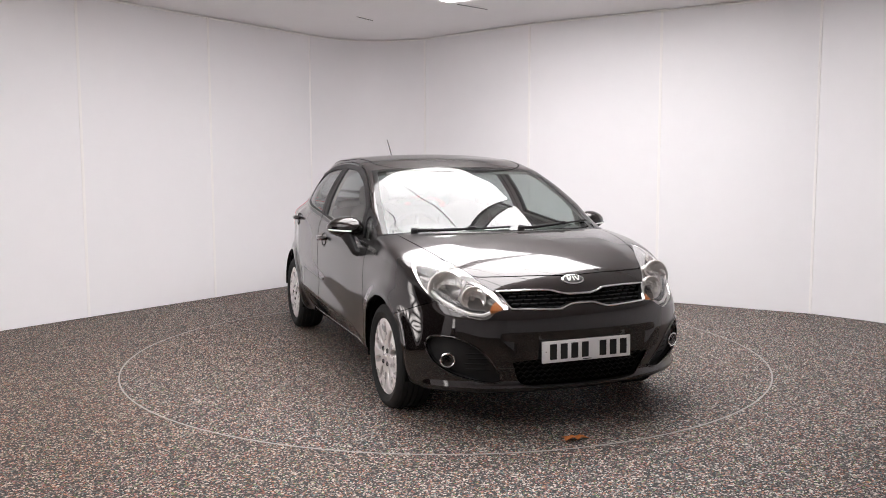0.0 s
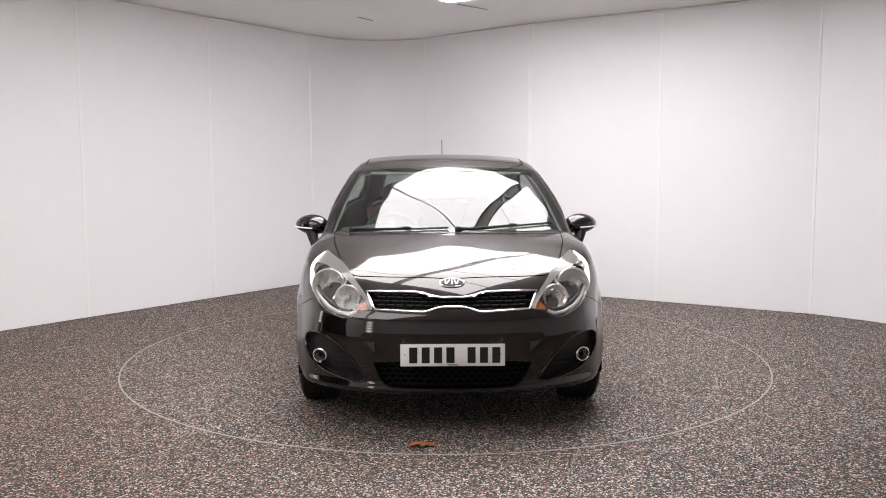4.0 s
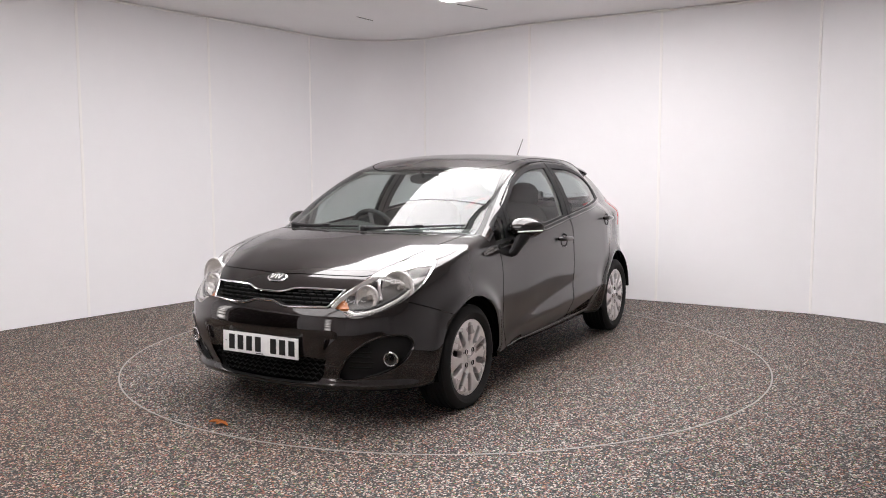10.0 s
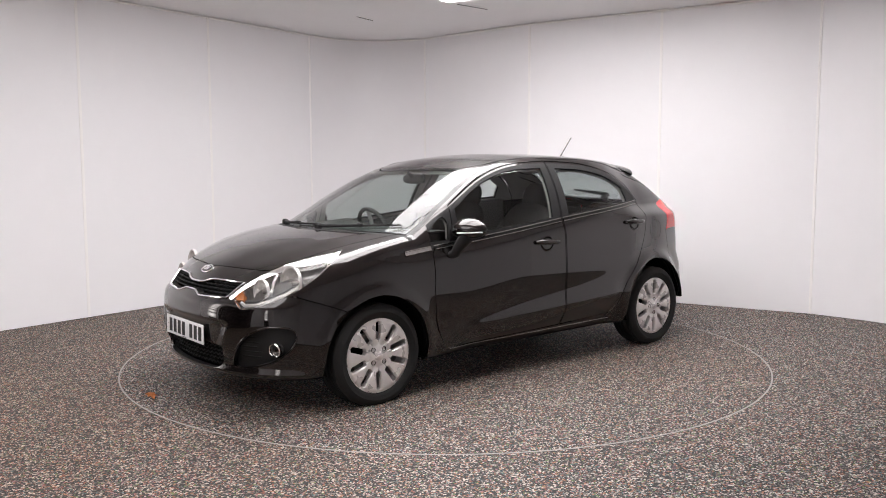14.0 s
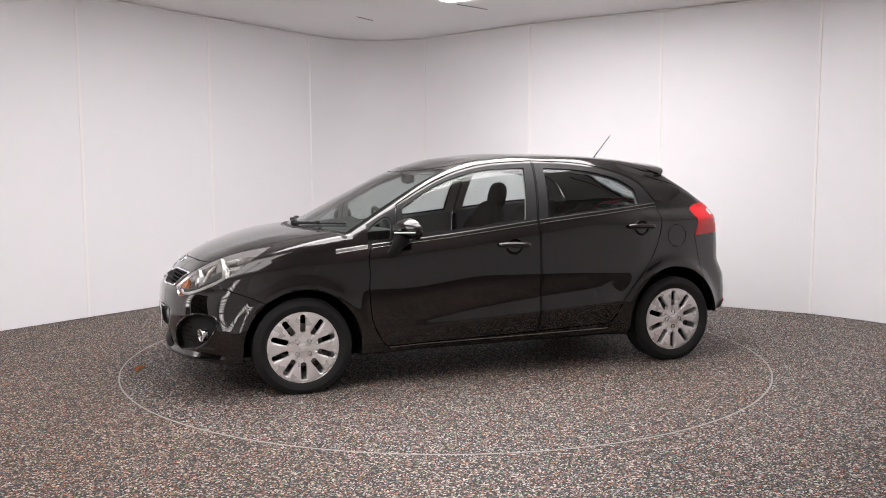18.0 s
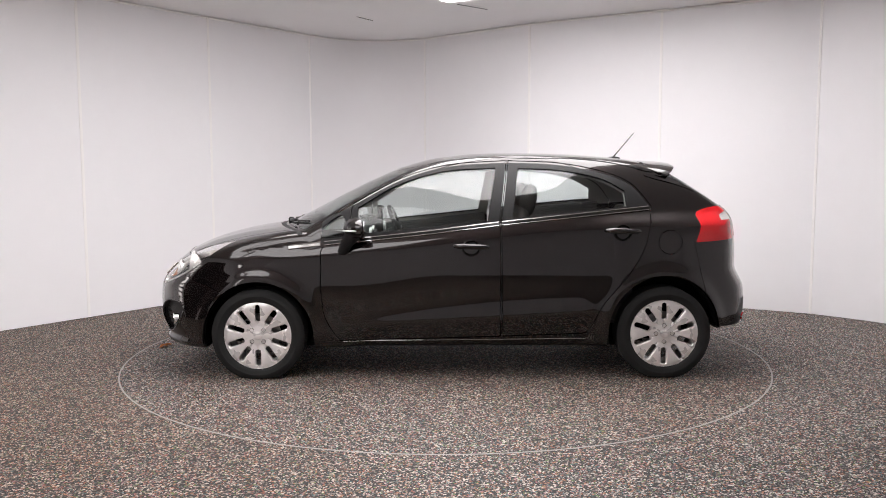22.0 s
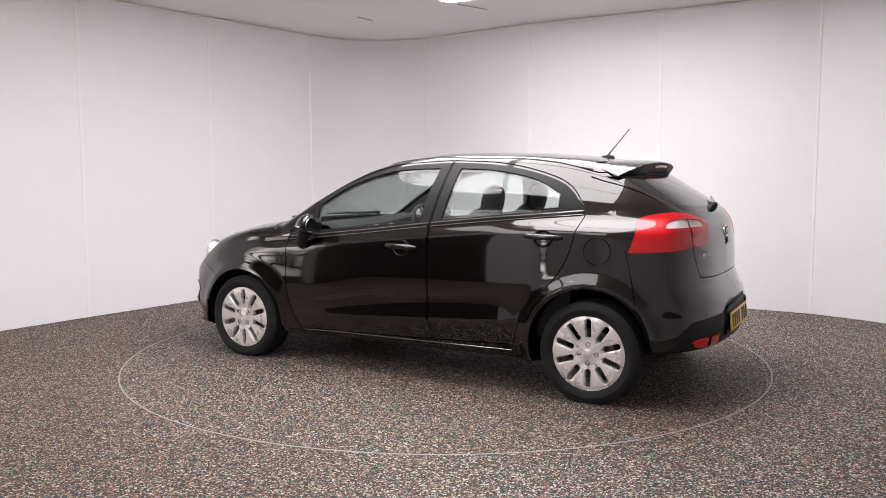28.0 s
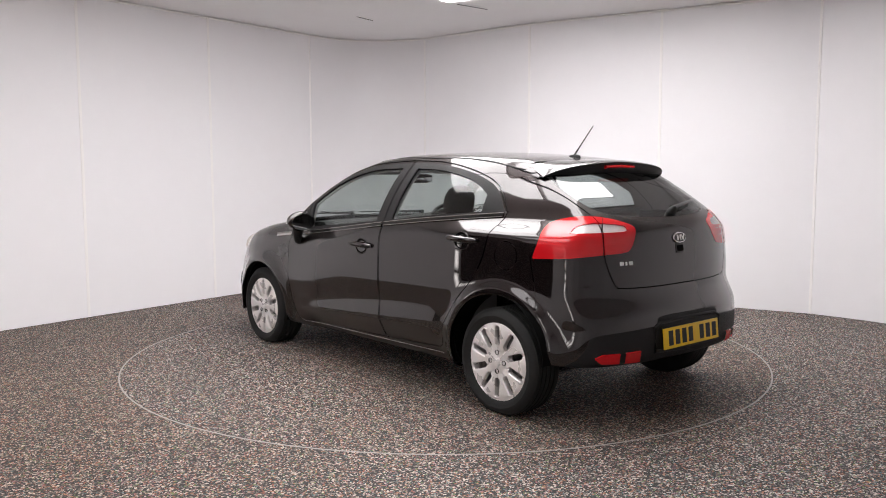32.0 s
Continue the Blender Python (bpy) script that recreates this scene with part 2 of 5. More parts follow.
# Joints of the wall panels, going round from the left of the camera by the far corner to its right and back behind it.
JOINTS = [(-4.05, 0.242), (-3.221, 1.395), (-2.392, 2.548), (-1.555, 3.690), (-0.235, 3.985), (0.905, 2.995), (2.115, 2.235), (3.333, 1.487),
          (4.12, 0.32), (4.58, -1.02), (4.72, -2.43), (4.72, -3.85), (4.5, -5.25), (3.95, -6.55), (2.95, -7.55), (1.60, -7.95), (0.18, -7.95),
          (-1.24, -7.95), (-2.6, -7.6), (-3.65, -6.65), (-4.3, -5.38), (-4.6, -3.98), (-4.68, -2.56), (-4.55, -1.12)]
BEND = {3: 0.30, 7: 0.09, 8: 0.07, 9: 0.04, 11: 0.05, 12: 0.06, 13: 0.06, 18: 0.06, 19: 0.06, 20: 0.05, 23: 0.05, 0: 0.0, 22: 0.03}
wall = empty("wall", label="white plastic wall panels with narrow joint strips", category="wall", kind="structure")
for i, a in enumerate(JOINTS):
    b = JOINTS[(i + 1) % len(JOINTS)]
    a, b = Vector((*a, 0)), Vector((*b, 0))
    d = b - a
    out = Vector((-d.y, d.x, 0)).normalized()
    bow = BEND.get(i, 0.0)
    n = 12 if bow else 1
    line = []
    for k in range(n + 1):
        u = k / n
        u2 = 0.004 + 0.992 * u
        line.append(a + d * u2 + out * bow * 4 * u2 * (1 - u2))
    bm = bmesh.new()
    grid = []
    for p in line:
        grid.append([bm.verts.new(p + Vector((0, 0, 0.006))), bm.verts.new(p + Vector((0, 0, CEIL - 0.004))),
                     bm.verts.new(p + out * 0.03 + Vector((0, 0, CEIL - 0.004))), bm.verts.new(p + out * 0.03 + Vector((0, 0, 0.006)))])
    for k in range(n):
        for j in range(4):
            bm.faces.new((grid[k][j], grid[k][(j + 1) % 4], grid[k + 1][(j + 1) % 4], grid[k + 1][j]))
    bm.faces.new(grid[0])
    bm.faces.new(grid[-1])
    part("wall_panel", bm, M_WALL, wall, smooth=bow > 0)
    bm = bmesh.new()
    tube(bm, [p - out * 0.004 + Vector((0, 0, CEIL - 0.014)) for p in line], 0.011, 6)
    part("top_trim", bm, M_STRIP, wall)
    bm = bmesh.new()
    box(bm, (0, 0.004, CEIL / 2), (0.027, 0.017, CEIL - 0.012), 0.003, Matrix.Translation(a) @ Matrix.Rotation(math.atan2(d.y, d.x), 4, "Z"))
    part("joint_strip", bm, M_STRIP, wall, smooth=False)
tt = disc("turntable", 0, RING - 0.004, 0.0, M_FLOOR, 160)
turntable = empty("turntable", label="round turntable set flush in the speckled floor", category="turntable")
tt.name = "top_plate"
tt.parent = turntable
edge = disc("edge_ring", RING - 0.004, RING + 0.006, 0.0015, M_ALU, 160)
edge.parent = turntable
edge["label"] = "thin pale metal edge ring"

bm = bmesh.new()
loop = [bm.verts.new((x, y, CEIL)) for x, y in [(-6, -9), (6, -9), (6, 5.5), (-6, 5.5)]]
bm.faces.new(loop)
r = bmesh.ops.extrude_face_region(bm, geom=list(bm.faces))
bmesh.ops.translate(bm, verts=[v for v in r["geom"] if isinstance(v, bmesh.types.BMVert)], vec=(0, 0, 0.05))
ceiling = tagged(part("ceiling", bm, M_CEIL, None, smooth=False), "white painted ceiling", "ceiling", kind="structure")

# Two pairs of long light panels side by side, each of five tiles, their long way along the left wall
LU, LV = Vector((0.584, 0.812, 0)), Vector((0.812, -0.584, 0))
L0 = Vector((0.05, 1.645, CEIL - 0.035))
for row, start in ((0, 0.0), (1, 0.0), (0, 4.1), (1, 4.1)):
    panel = empty("ceiling_light", label="long white ceiling light panel with thin seams between its tiles", category="ceiling light", group="ceiling lights")
    for k in range(5):
        c = L0 - LU * (start + 0.31 + 0.62 * k) + LV * (0.60 + 1.32 * row)
        bm = bmesh.new()
        box(bm, (0, 0, 0), (0.590, 1.19, 0.030), 0.0, Matrix.Translation(c) @ Matrix.Rotation(math.atan2(LU.y, LU.x), 4, "Z"))
        part("diffuser", bm, M_LIGHT if start == 0 else M_LIGHT2, panel, smooth=False)
    bm = bmesh.new()
    mid = L0 - LU * (start + 1.55) + LV * (0.60 + 1.32 * row)
    box(bm, (0, 0, 0.0255), (3.12, 1.23, 0.017), 0.0, Matrix.Translation(mid) @ Matrix.Rotation(math.atan2(LU.y, LU.x), 4, "Z"))
    part("frame", bm, M_DARKTRIM, panel, smooth=False)
for a, b in (((0.125, 1.952), (0.413, 2.207)), ((-0.884, 2.576), (-0.743, 2.805))):
    bm = bmesh.new()
    a, b = Vector((*a, CEIL - 0.002)), Vector((*b, CEIL - 0.002))
    box(bm, (0, 0, 0), ((b - a).length, 0.012, 0.003), 0.0, Matrix.Translation((a + b) / 2) @ Matrix.Rotation(math.atan2(b.y - a.y, b.x - a.x), 4, "Z"))
    part("ceiling_seam", bm, M_DARKTRIM, ceiling, smooth=False)
# ---- the car's body: a smooth solid, meshed and cut into panels ----
# Car space: x forward from the middle of the wheelbase, y to its left, z up from the ground.

def curve(pairs, sigma, lo, hi, n=1200):
    """A table of a smooth curve through (position, value) pairs."""
    xs = np.linspace(lo, hi, n)
    a = np.array(pairs)
    a = a[np.argsort(a[:, 0])]
    ys = np.interp(xs, a[:, 0], a[:, 1])
    # straight continuation past the ends
    for k, j, m in ((0, 1, xs < a[0, 0]), (-1, -2, xs > a[-1, 0])):
        ys[m] = a[k, 1] + (xs[m] - a[k, 0]) * (a[k, 1] - a[j, 1]) / (a[k, 0] - a[j, 0])
    step = xs[1] - xs[0]
    w = int(4 * sigma / step) + 1
    g = np.exp(-0.5 * (np.arange(-w, w + 1) * step / sigma) ** 2)
    pad = np.concatenate([ys[0] + (ys[0] - ys[w:0:-1]), ys, ys[-1] + (ys[-1] - ys[-2:-w - 2:-1])])
    return xs, np.convolve(pad, g / g.sum(), "valid")


def at(table, v):
    return np.interp(v, *table)


BONNET = curve([(2.2, 0.55), (2.06, 0.655), (1.97, 0.735), (1.88, 0.80), (1.70, 0.872), (1.50, 0.922), (1.27, 0.957), (0.95, 0.985), (0.4, 1.0)], 0.05, -2.4, 2.9)
TOP = curve([(1.7, 0.700), (1.10, 1.014),
             (0.87, 1.134), (0.62, 1.258), (0.42, 1.344), (0.20, 1.406), (-0.11, 1.441), (-0.43, 1.445), (-0.75, 1.436),
             (-1.10, 1.411), (-1.34, 1.378), (-1.6, 1.33)], 0.048, -2.4, 2.9)
PLAN = curve([(-2.0, 0.70), (-1.75, 0.776), (-1.5, 0.828), (-1.285, 0.853), (-0.9, 0.857), (-0.45, 0.864), (0.0, 0.866), (0.45, 0.862), (0.85, 0.853),
              (1.285, 0.856), (1.55, 0.853), (1.75, 0.812), (2.1, 0.665)], 0.08, -2.4, 2.6)
BELT = curve([(1.9, 0.72), (1.5, 0.80), (1.06, 0.850), (0.34, 0.922), (-0.25, 0.993), (-0.7, 1.040), (-1.18, 1.082), (-1.9, 1.13)],
             0.12, -2.6, 2.6)
SIDE = curve([(0.10, 0.11), (0.17, 0.070), (0.22, 0.038), (0.30, 0.024), (0.38, 0.021), (0.46, 0.018), (0.51, 0.0145), (0.55, 0.009), (0.59, 0.003), (0.63, 0.0), (0.67, 0.0005), (0.73, 0.0026),
              (0.80, 0.0062), (1.0, 0.017), (1.6, 0.035)], 0.025, -0.2, 1.9)
NOSE = curve([(0.10, 1.84), (0.165, 1.95), (0.190, 2.045), (0.21, 2.066), (0.235, 2.056), (0.262, 2.038), (0.31, 2.060), (0.38, 2.083), (0.47, 2.088), (0.555, 2.085), (0.598, 2.081), (0.622, 2.066), (0.645, 2.042),
              (0.68, 2.026), (0.76, 1.977), (0.85, 1.908), (1.6, 1.4)], 0.014, -0.2, 1.9)
TAIL = curve([(0.10, -1.82), (0.16, -1.87), (0.25, -1.922), (0.33, -1.950), (0.47, -1.955), (0.57, -1.945), (0.625, -1.915),
              (0.68, -1.885), (0.77, -1.885), (0.90, -1.875), (1.0, -1.858), (1.06, -1.818), (1.17, -1.655), (1.28, -1.482),
              (1.38, -1.31), (1.6, -1.0)], 0.02, -0.2, 1.9)
ARCH_F, ARCH_R = (1.286, 0.276, 0.352), (-1.284, 0.308, 0.350)


def smax(a, b, k):
    return 0.5 * (a + b + np.sqrt((a - b) ** 2 + k * k))


def bell(v, w):
    return np.exp(-(v / w) ** 2)


def step01(v):
    v = np.clip(v, 0, 1)
    return v * v * (3 - 2 * v)


def half_width(x, z):
    s = z - at(BELT, x)
    sink = 0.08 * step01((x - 0.10) / 0.6) + 0.13 * step01((-1.38 - x) / 0.25)
    fore = step01((x - 0.75) / 0.40)
    lean = at(SIDE, z + sink * step01((z - 0.22) / 0.18))
    w = at(PLAN, x) - lean * (1 - 0.55 * fore * step01((z - 0.60) / 0.08))
    # the tail tapers in plan, most of all above a ledge under the belt line
    w = w - 0.034 * step01((-0.95 - x) / 0.35) * step01((z - 0.36) / 0.16) - 0.072 * step01((-0.62 - x) / 0.60) * step01((z - np.minimum(at(BELT, x), 1.07) + 0.105) / 0.10)
    w = w - 0.034 * step01((-1.05 - x) / 0.55) * step01((z - np.minimum(at(BELT, x), 1.07) + 0.16) / 0.20)
    # the nose rounds in above the bumper and stands wide below
    w = w - 0.048 * step01((x - 1.38) / 0.46) * step01((z - 0.38) / 0.30) + 0.022 * step01((x - 1.55) / 0.28) * step01((0.46 - z) / 0.26)
    # a sloping shoulder under the belt line, the leaning glass over it
    low_s = np.minimum(s, 0)
    roll = (0.009 * np.log1p(np.exp((low_s + 0.065) / 0.018)) + (0.25 - 0.07 * step01((x + 0.5) / 0.6) - 0.06 * step01((x - 0.3) / 0.5)) * (s - low_s) + 0.50 * (s - low_s) ** 2) * (1 - 0.55 * step01((x - 0.95) / 0.35))
    ends = (0.25 * np.clip((0.3 - x) / 1.6, 0, 1) + 0.24 * np.clip((-0.8 - x) / 0.7, 0, 1) ** 2) * np.maximum(s, 0) * (0.35 + 2.2 * np.clip(s, 0, 0.4))
    flare = 0.0
    for (cx, cz, r), proud in ((ARCH_F, 0.020), (ARCH_R, 0.028)):
        d = np.hypot(x - cx, z - cz)
        flare = flare + proud * bell(np.maximum(d - r - 0.012, 0), 0.055) * np.clip((z - 0.12) / 0.15, 0, 1)
    # the pressed wedge of the doors, rising to the rear: flared out above its lower edge, tucked in below
    k = np.clip((0.66 - x) / 1.49, 0, 1.12)
    low, tall = 0.345 + 0.085 * k, 0.05 + 0.125 * k
    t = z - low
    out = smax(0.17 * (tall - t), 0.0 * t, 0.004)
    out = -smax(-out, -(0.17 * tall + 0.46 * t), 0.007)
    out = smax(out, -0.050 + 0.0 * t, 0.012)
    press = -out * step01((0.84 - x) / 0.35) * step01((x + 1.02) / 0.28)
    high = 0.0008 * bell(z - (0.80 + 0.05 * (0.9 - x)), 0.04) * step01((1.0 - x) / 0.4)
    lip = 0.014 * bell(z - 0.212, 0.022) * step01((x - 1.62) / 0.15)
    skirt = 0.016 * step01((x - 1.45) / 0.15) * step01((0.52 - z) / 0.14)
    return w - roll - ends + flare - press + high + lip + skirt


def bowed(x, y):
    """Where the centre line has the height that the top has at (x, y): the glass and the bonnet sweep back towards the sides."""
    fade = np.clip((0.1 - x) / 0.9, 0, 1)
    return x + (0.37 - 0.07 * step01((0.95 - x) / 0.6)) * y * y * (1 - 0.9 * fade * fade * (3 - 2 * fade))


def top(x, y):
    roof = np.clip((0.9 - x) / 1.2, 0, 1)
    crown = (0.015 + 0.058 * roof * roof * (3 - 2 * roof)) * y * y
    ridge = 0.004 * bell(y - 0.50 - 0.12 * (1.3 - x), 0.09) * np.clip((x - 1.15) / 0.25, 0, 1)
    return np.maximum(at(TOP, bowed(x, y)), at(BONNET, bowed(x, y)) + ridge) - crown


def solid(p):
    x, y, z = p[..., 0], np.abs(p[..., 1]), p[..., 2]
    side = y - half_width(x, z)
    up = z - top(x, y)
    # the set-back field round the front plate
    field = np.clip((0.470 - 0.55 * (0.49 - z) - y) / 0.080, 0, 1) * np.clip((0.512 - z) / 0.036, 0, 1) * np.clip((z - 0.225) / 0.02, 0, 1)
    field = 0.012 * field * field * (3 - 2 * field)
    nose = x - (at(NOSE, z) - field - 0.22 * y ** 2 - 0.40 * y ** 4)
    tail = (at(TAIL, z) + 0.13 * y ** 2 + 0.29 * y ** 4) - x
    f = smax(side, up * 0.9, 0.046 - 0.014 * step01((z - 1.0) / 0.1))
    f = smax(f, smax(nose, tail, 0.01), 0.05)
    floor_z = 0.185 + 0.125 * step01((-1.38 - x) / 0.26)
    return smax(f, floor_z - z, 0.03)


def slope(p, e=1e-3):
    g = np.stack([solid(p + d) - solid(p - d) for d in np.eye(3) * e], -1) / (2 * e)
    n = np.linalg.norm(g, axis=-1, keepdims=True)
    return g / np.maximum(n, 1e-9), n[..., 0]


def skin(cell=0.0125):
    """The solid's left half as a triangle mesh (one point for each cell that the surface crosses)."""
    lo, hi = np.array([-2.05, -2 * cell + 0.0003, 0.10]), np.array([2.2, 0.96, 1.52])
    n = np.ceil((hi - lo) / cell).astype(int)
    ax = [lo[i] + cell * np.arange(n[i] + 1) for i in range(3)]
    pts = np.stack(np.meshgrid(*ax, indexing="ij"), -1)
    f = solid(pts)
    s = f < 0
    mixed = np.zeros(n, bool)
    first = s[:-1, :-1, :-1]
    for i in (0, 1):
        for j in (0, 1):
            for k in (0, 1):
                mixed |= first != s[i:n[0] + i, j:n[1] + j, k:n[2] + k]
    idx = -np.ones(n, int)
    idx[mixed] = np.arange(mixed.sum())
    v = (lo + (np.argwhere(mixed) + 0.5) * cell)
    for _ in range(8):
        g, m = slope(v)
        v = v - g * np.clip(solid(v) / np.maximum(m, 0.3), -cell, cell)[:, None]
    tris = []
    for a in range(3):
        b, c = (a + 1) % 3, (a + 2) % 3
        s0 = np.take(s, range(n[a]), a)
        s1 = np.take(s, range(1, n[a] + 1), a)
        for e in np.argwhere(s0 != s1):
            if 0 < e[b] < n[b] and 0 < e[c] < n[c]:
                q = []
                for db, dc in ((-1, -1), (0, -1), (0, 0), (-1, 0)):
                    w = e.copy()
                    w[b] += db
                    w[c] += dc
                    q.append(idx[tuple(w)])
                if not s0[tuple(e)]:
                    q.reverse()
                tris += [(q[0], q[1], q[2]), (q[0], q[2], q[3])]
    return v, np.array(tris)


class Skin:
    """A triangle mesh whose faces carry a panel and a surface, and which can be cut along g = 0."""

    def __init__(self):
        self.v, self.t = skin()
        self.panel = np.full(len(self.t), "body", dtype="U24")
        self.kind = np.full(len(self.t), "paint", dtype="U24")

    def centre(self):
        return self.v[self.t].mean(1)

    def cut(self, g, level=0.0, where=None):
        """Splits the faces along g = level; says which faces then lie below it (and where)."""
        val = g(self.v) - level
        val[np.abs(val) < 2e-5] = 2e-5
        ok = np.ones(len(self.t), bool) if where is None else where(self.centre())
        sg = val[self.t] < 0
        cross = ok & sg.any(1) & ~sg.all(1)
        t = self.t[cross]
        sgc = sg[cross]
        # turn each crossed triangle so that its odd corner comes first
        odd = np.where(sgc.sum(1) == 1, sgc.argmax(1), (~sgc).argmax(1))
        r = np.arange(len(t))
        a, b, c = t[r, odd], t[r, (odd + 1) % 3], t[r, (odd + 2) % 3]
        ab, ac = np.sort(np.stack([a, b], 1), 1), np.sort(np.stack([a, c], 1), 1)
        keys, inv = np.unique(np.concatenate([ab, ac]), axis=0, return_inverse=True)
        inv = inv.reshape(-1)
        w = val[keys[:, 0]] / (val[keys[:, 0]] - val[keys[:, 1]])
        mid = self.v[keys[:, 0]] * (1 - w[:, None]) + self.v[keys[:, 1]] * w[:, None]
        base = len(self.v)
        self.v = np.concatenate([self.v, mid])
        i, j = base + inv[:len(t)], base + inv[len(t):]
        new_t = np.concatenate([np.stack([a, i, j], 1), np.stack([i, b, c], 1), np.stack([i, c, j], 1)])
        keep = ~cross
        rep = np.tile(np.arange(len(t)), 3)
        self.t = np.concatenate([self.t[keep], new_t])
        self.panel = np.concatenate([self.panel[keep], self.panel[cross][rep]])
        self.kind = np.concatenate([self.kind[keep], self.kind[cross][rep]])
        p = self.centre()
        low = g(p) < level
        return low & where(p) if where is not None else low

    def drop(self, mask):
        self.t, self.panel, self.kind = self.t[~mask], self.panel[~mask], self.kind[~mask]

    def seam(self, g, gap, where=None):
        """Takes a strip of the given width out along g = 0, and returns what lies inside."""
        self.cut(g, -gap / 2, where)
        self.cut(g, gap / 2, where)
        p = self.centre()
        val = g(p)
        strip = np.abs(val) < gap / 2 * 0.98
        if where is not None:
            strip &= where(p)
        self.drop(strip)
        inside = g(self.centre()) < 0
        return inside & where(self.centre()) if where is not None else inside


def rounded(points, steps=5):
    """A closed smooth outline through corner points; a corner given twice stays sharp."""
    pts = [np.array(p, float) for p in points]
    n, out = len(pts), []
    for i in range(n):
        p0, p1, p2, p3 = pts[i - 1], pts[i], pts[(i + 1) % n], pts[(i + 2) % n]
        if np.allclose(p1, p2):
            continue
        m1 = np.zeros(2) if np.allclose(p0, p1) else (p2 - p0) / 2
        m2 = np.zeros(2) if np.allclose(p2, p3) else (p3 - p1) / 2
        if not m1.any():
            m1 = (p2 - p1)
        if not m2.any():
            m2 = (p2 - p1)
        for k in range(steps):
            u = k / steps
            out.append((2 * u ** 3 - 3 * u ** 2 + 1) * p1 + (u ** 3 - 2 * u ** 2 + u) * m1 + (-2 * u ** 3 + 3 * u ** 2) * p2 + (u ** 3 - u ** 2) * m2)
    return np.array(out)


def outline(poly, project):
    """Signed distance (negative inside) to a closed outline in a projection of space to two axes."""
    poly = np.asarray(poly)
    a, b = poly, np.roll(poly, -1, 0)
    d = b - a

    def g(p):
        flat = project(p)
        # only what lies near the outline needs its exact distance
        near = ((flat > poly.min(0) - 0.06) & (flat < poly.max(0) + 0.06)).all(1)
        full = np.full(len(flat), 0.06)
        q = flat[near]
        res = np.empty(len(q))
        for s in range(0, len(q), 20000):
            w = q[s:s + 20000, None, :] - a[None]
            h = np.clip((w * d).sum(-1) / np.maximum((d * d).sum(-1), 1e-12), 0, 1)
            dist = np.linalg.norm(w - h[..., None] * d, axis=-1).min(1)
            y, ay, by = q[s:s + 20000, 1, None], a[:, 1], b[:, 1]
            hit = (ay > y) != (by > y)
            xc = a[:, 0] + (y - ay) / np.where(np.abs(by - ay) < 1e-12, 1e-12, by - ay) * d[:, 0]
            inside = (hit & (q[s:s + 20000, 0, None] < xc)).sum(1) % 2 == 1
            res[s:s + 20000] = np.where(inside, -dist, dist)
        full[near] = res
        return full
    return g


def from_side(p):
    return p[:, [0, 2]]


def from_front(p):
    return p[:, [1, 2]]


def from_above(p):
    return p[:, [0, 1]]


def lamp_front(p):
    return np.stack([(p[:, 0] - p[:, 1]) * 0.7071, p[:, 2]], 1)


def lamp_rear(p):
    return np.stack([(-p[:, 0] - p[:, 1]) * 0.7071, p[:, 2]], 1)

# ---- cutting the skin into panels ----
sk = Skin()
left_half = sk.cut(lambda p: -p[:, 1])
sk.drop(~left_half)
sk.v[np.abs(sk.v[:, 1]) < 3e-4, 1] = 0.0


def side_on(p):
    return p[:, 1] > 0.55


def circle(c):
    return lambda p: np.hypot(p[:, 0] - c[0], p[:, 2] - c[1]) - c[2]


for c in (ARCH_F, ARCH_R):
    low = sk.cut(lambda p: np.where(p[:, 2] < c[1], np.abs(p[:, 0] - c[0]) - c[2], np.hypot(p[:, 0] - c[0], p[:, 2] - c[1]) - c[2]), 0, side_on)
    sk.drop(low)


def xbow(p):
    return bowed(p[:, 0], p[:, 1])


def pillar(p):
    return half_width(p[:, 0], p[:, 2]) - p[:, 1]


def ahead(p):
    return (p[:, 0] > 0.0) & (p[:, 2] > 0.87)


def screen(p):
    return np.maximum(np.maximum(xbow(p) - 1.225, 0.405 - xbow(p)), 0.045 - pillar(p))


# windscreen with its black rim, and the cowl before it
m = sk.cut(screen, 0, ahead)
sk.panel[m], sk.kind[m] = "windscreen", "rim"
m = sk.cut(screen, -0.030, ahead) & (sk.panel == "windscreen")
sk.kind[m] = "glass"
m = sk.cut(lambda p: np.maximum(np.abs(xbow(p) - 1.243) - 0.016, 0.02 - pillar(p)), 0, ahead) & (sk.panel == "body")
sk.panel[m], sk.kind[m] = "cowl", "plastic"

# side windows
DLO = rounded([(1.075, 0.846), (1.075, 0.846), (0.883, 0.992), (0.659, 1.116), (0.364, 1.266), (0.073, 1.345), (-0.30, 1.369), (-0.64, 1.354), (-0.92, 1.299),
               (-1.10, 1.222), (-1.215, 1.088), (-1.215, 1.088), (-0.7, 1.036), (-0.25, 0.990), (0.34, 0.918)])
PANE_F = rounded([(0.650, 0.925), (0.650, 0.925), (0.24, 0.962), (-0.170, 1.006), (-0.170, 1.006), (-0.228, 1.338), (-0.228, 1.338), (0.10, 1.318), (0.40, 1.232), (0.652, 1.088), (0.652, 1.088)])
PANE_Q = rounded([(0.932, 0.900), (0.925, 0.912), (0.862, 0.974), (0.802, 1.022), (0.762, 1.040), (0.738, 1.030), (0.728, 0.998), (0.738, 0.925), (0.755, 0.906)])
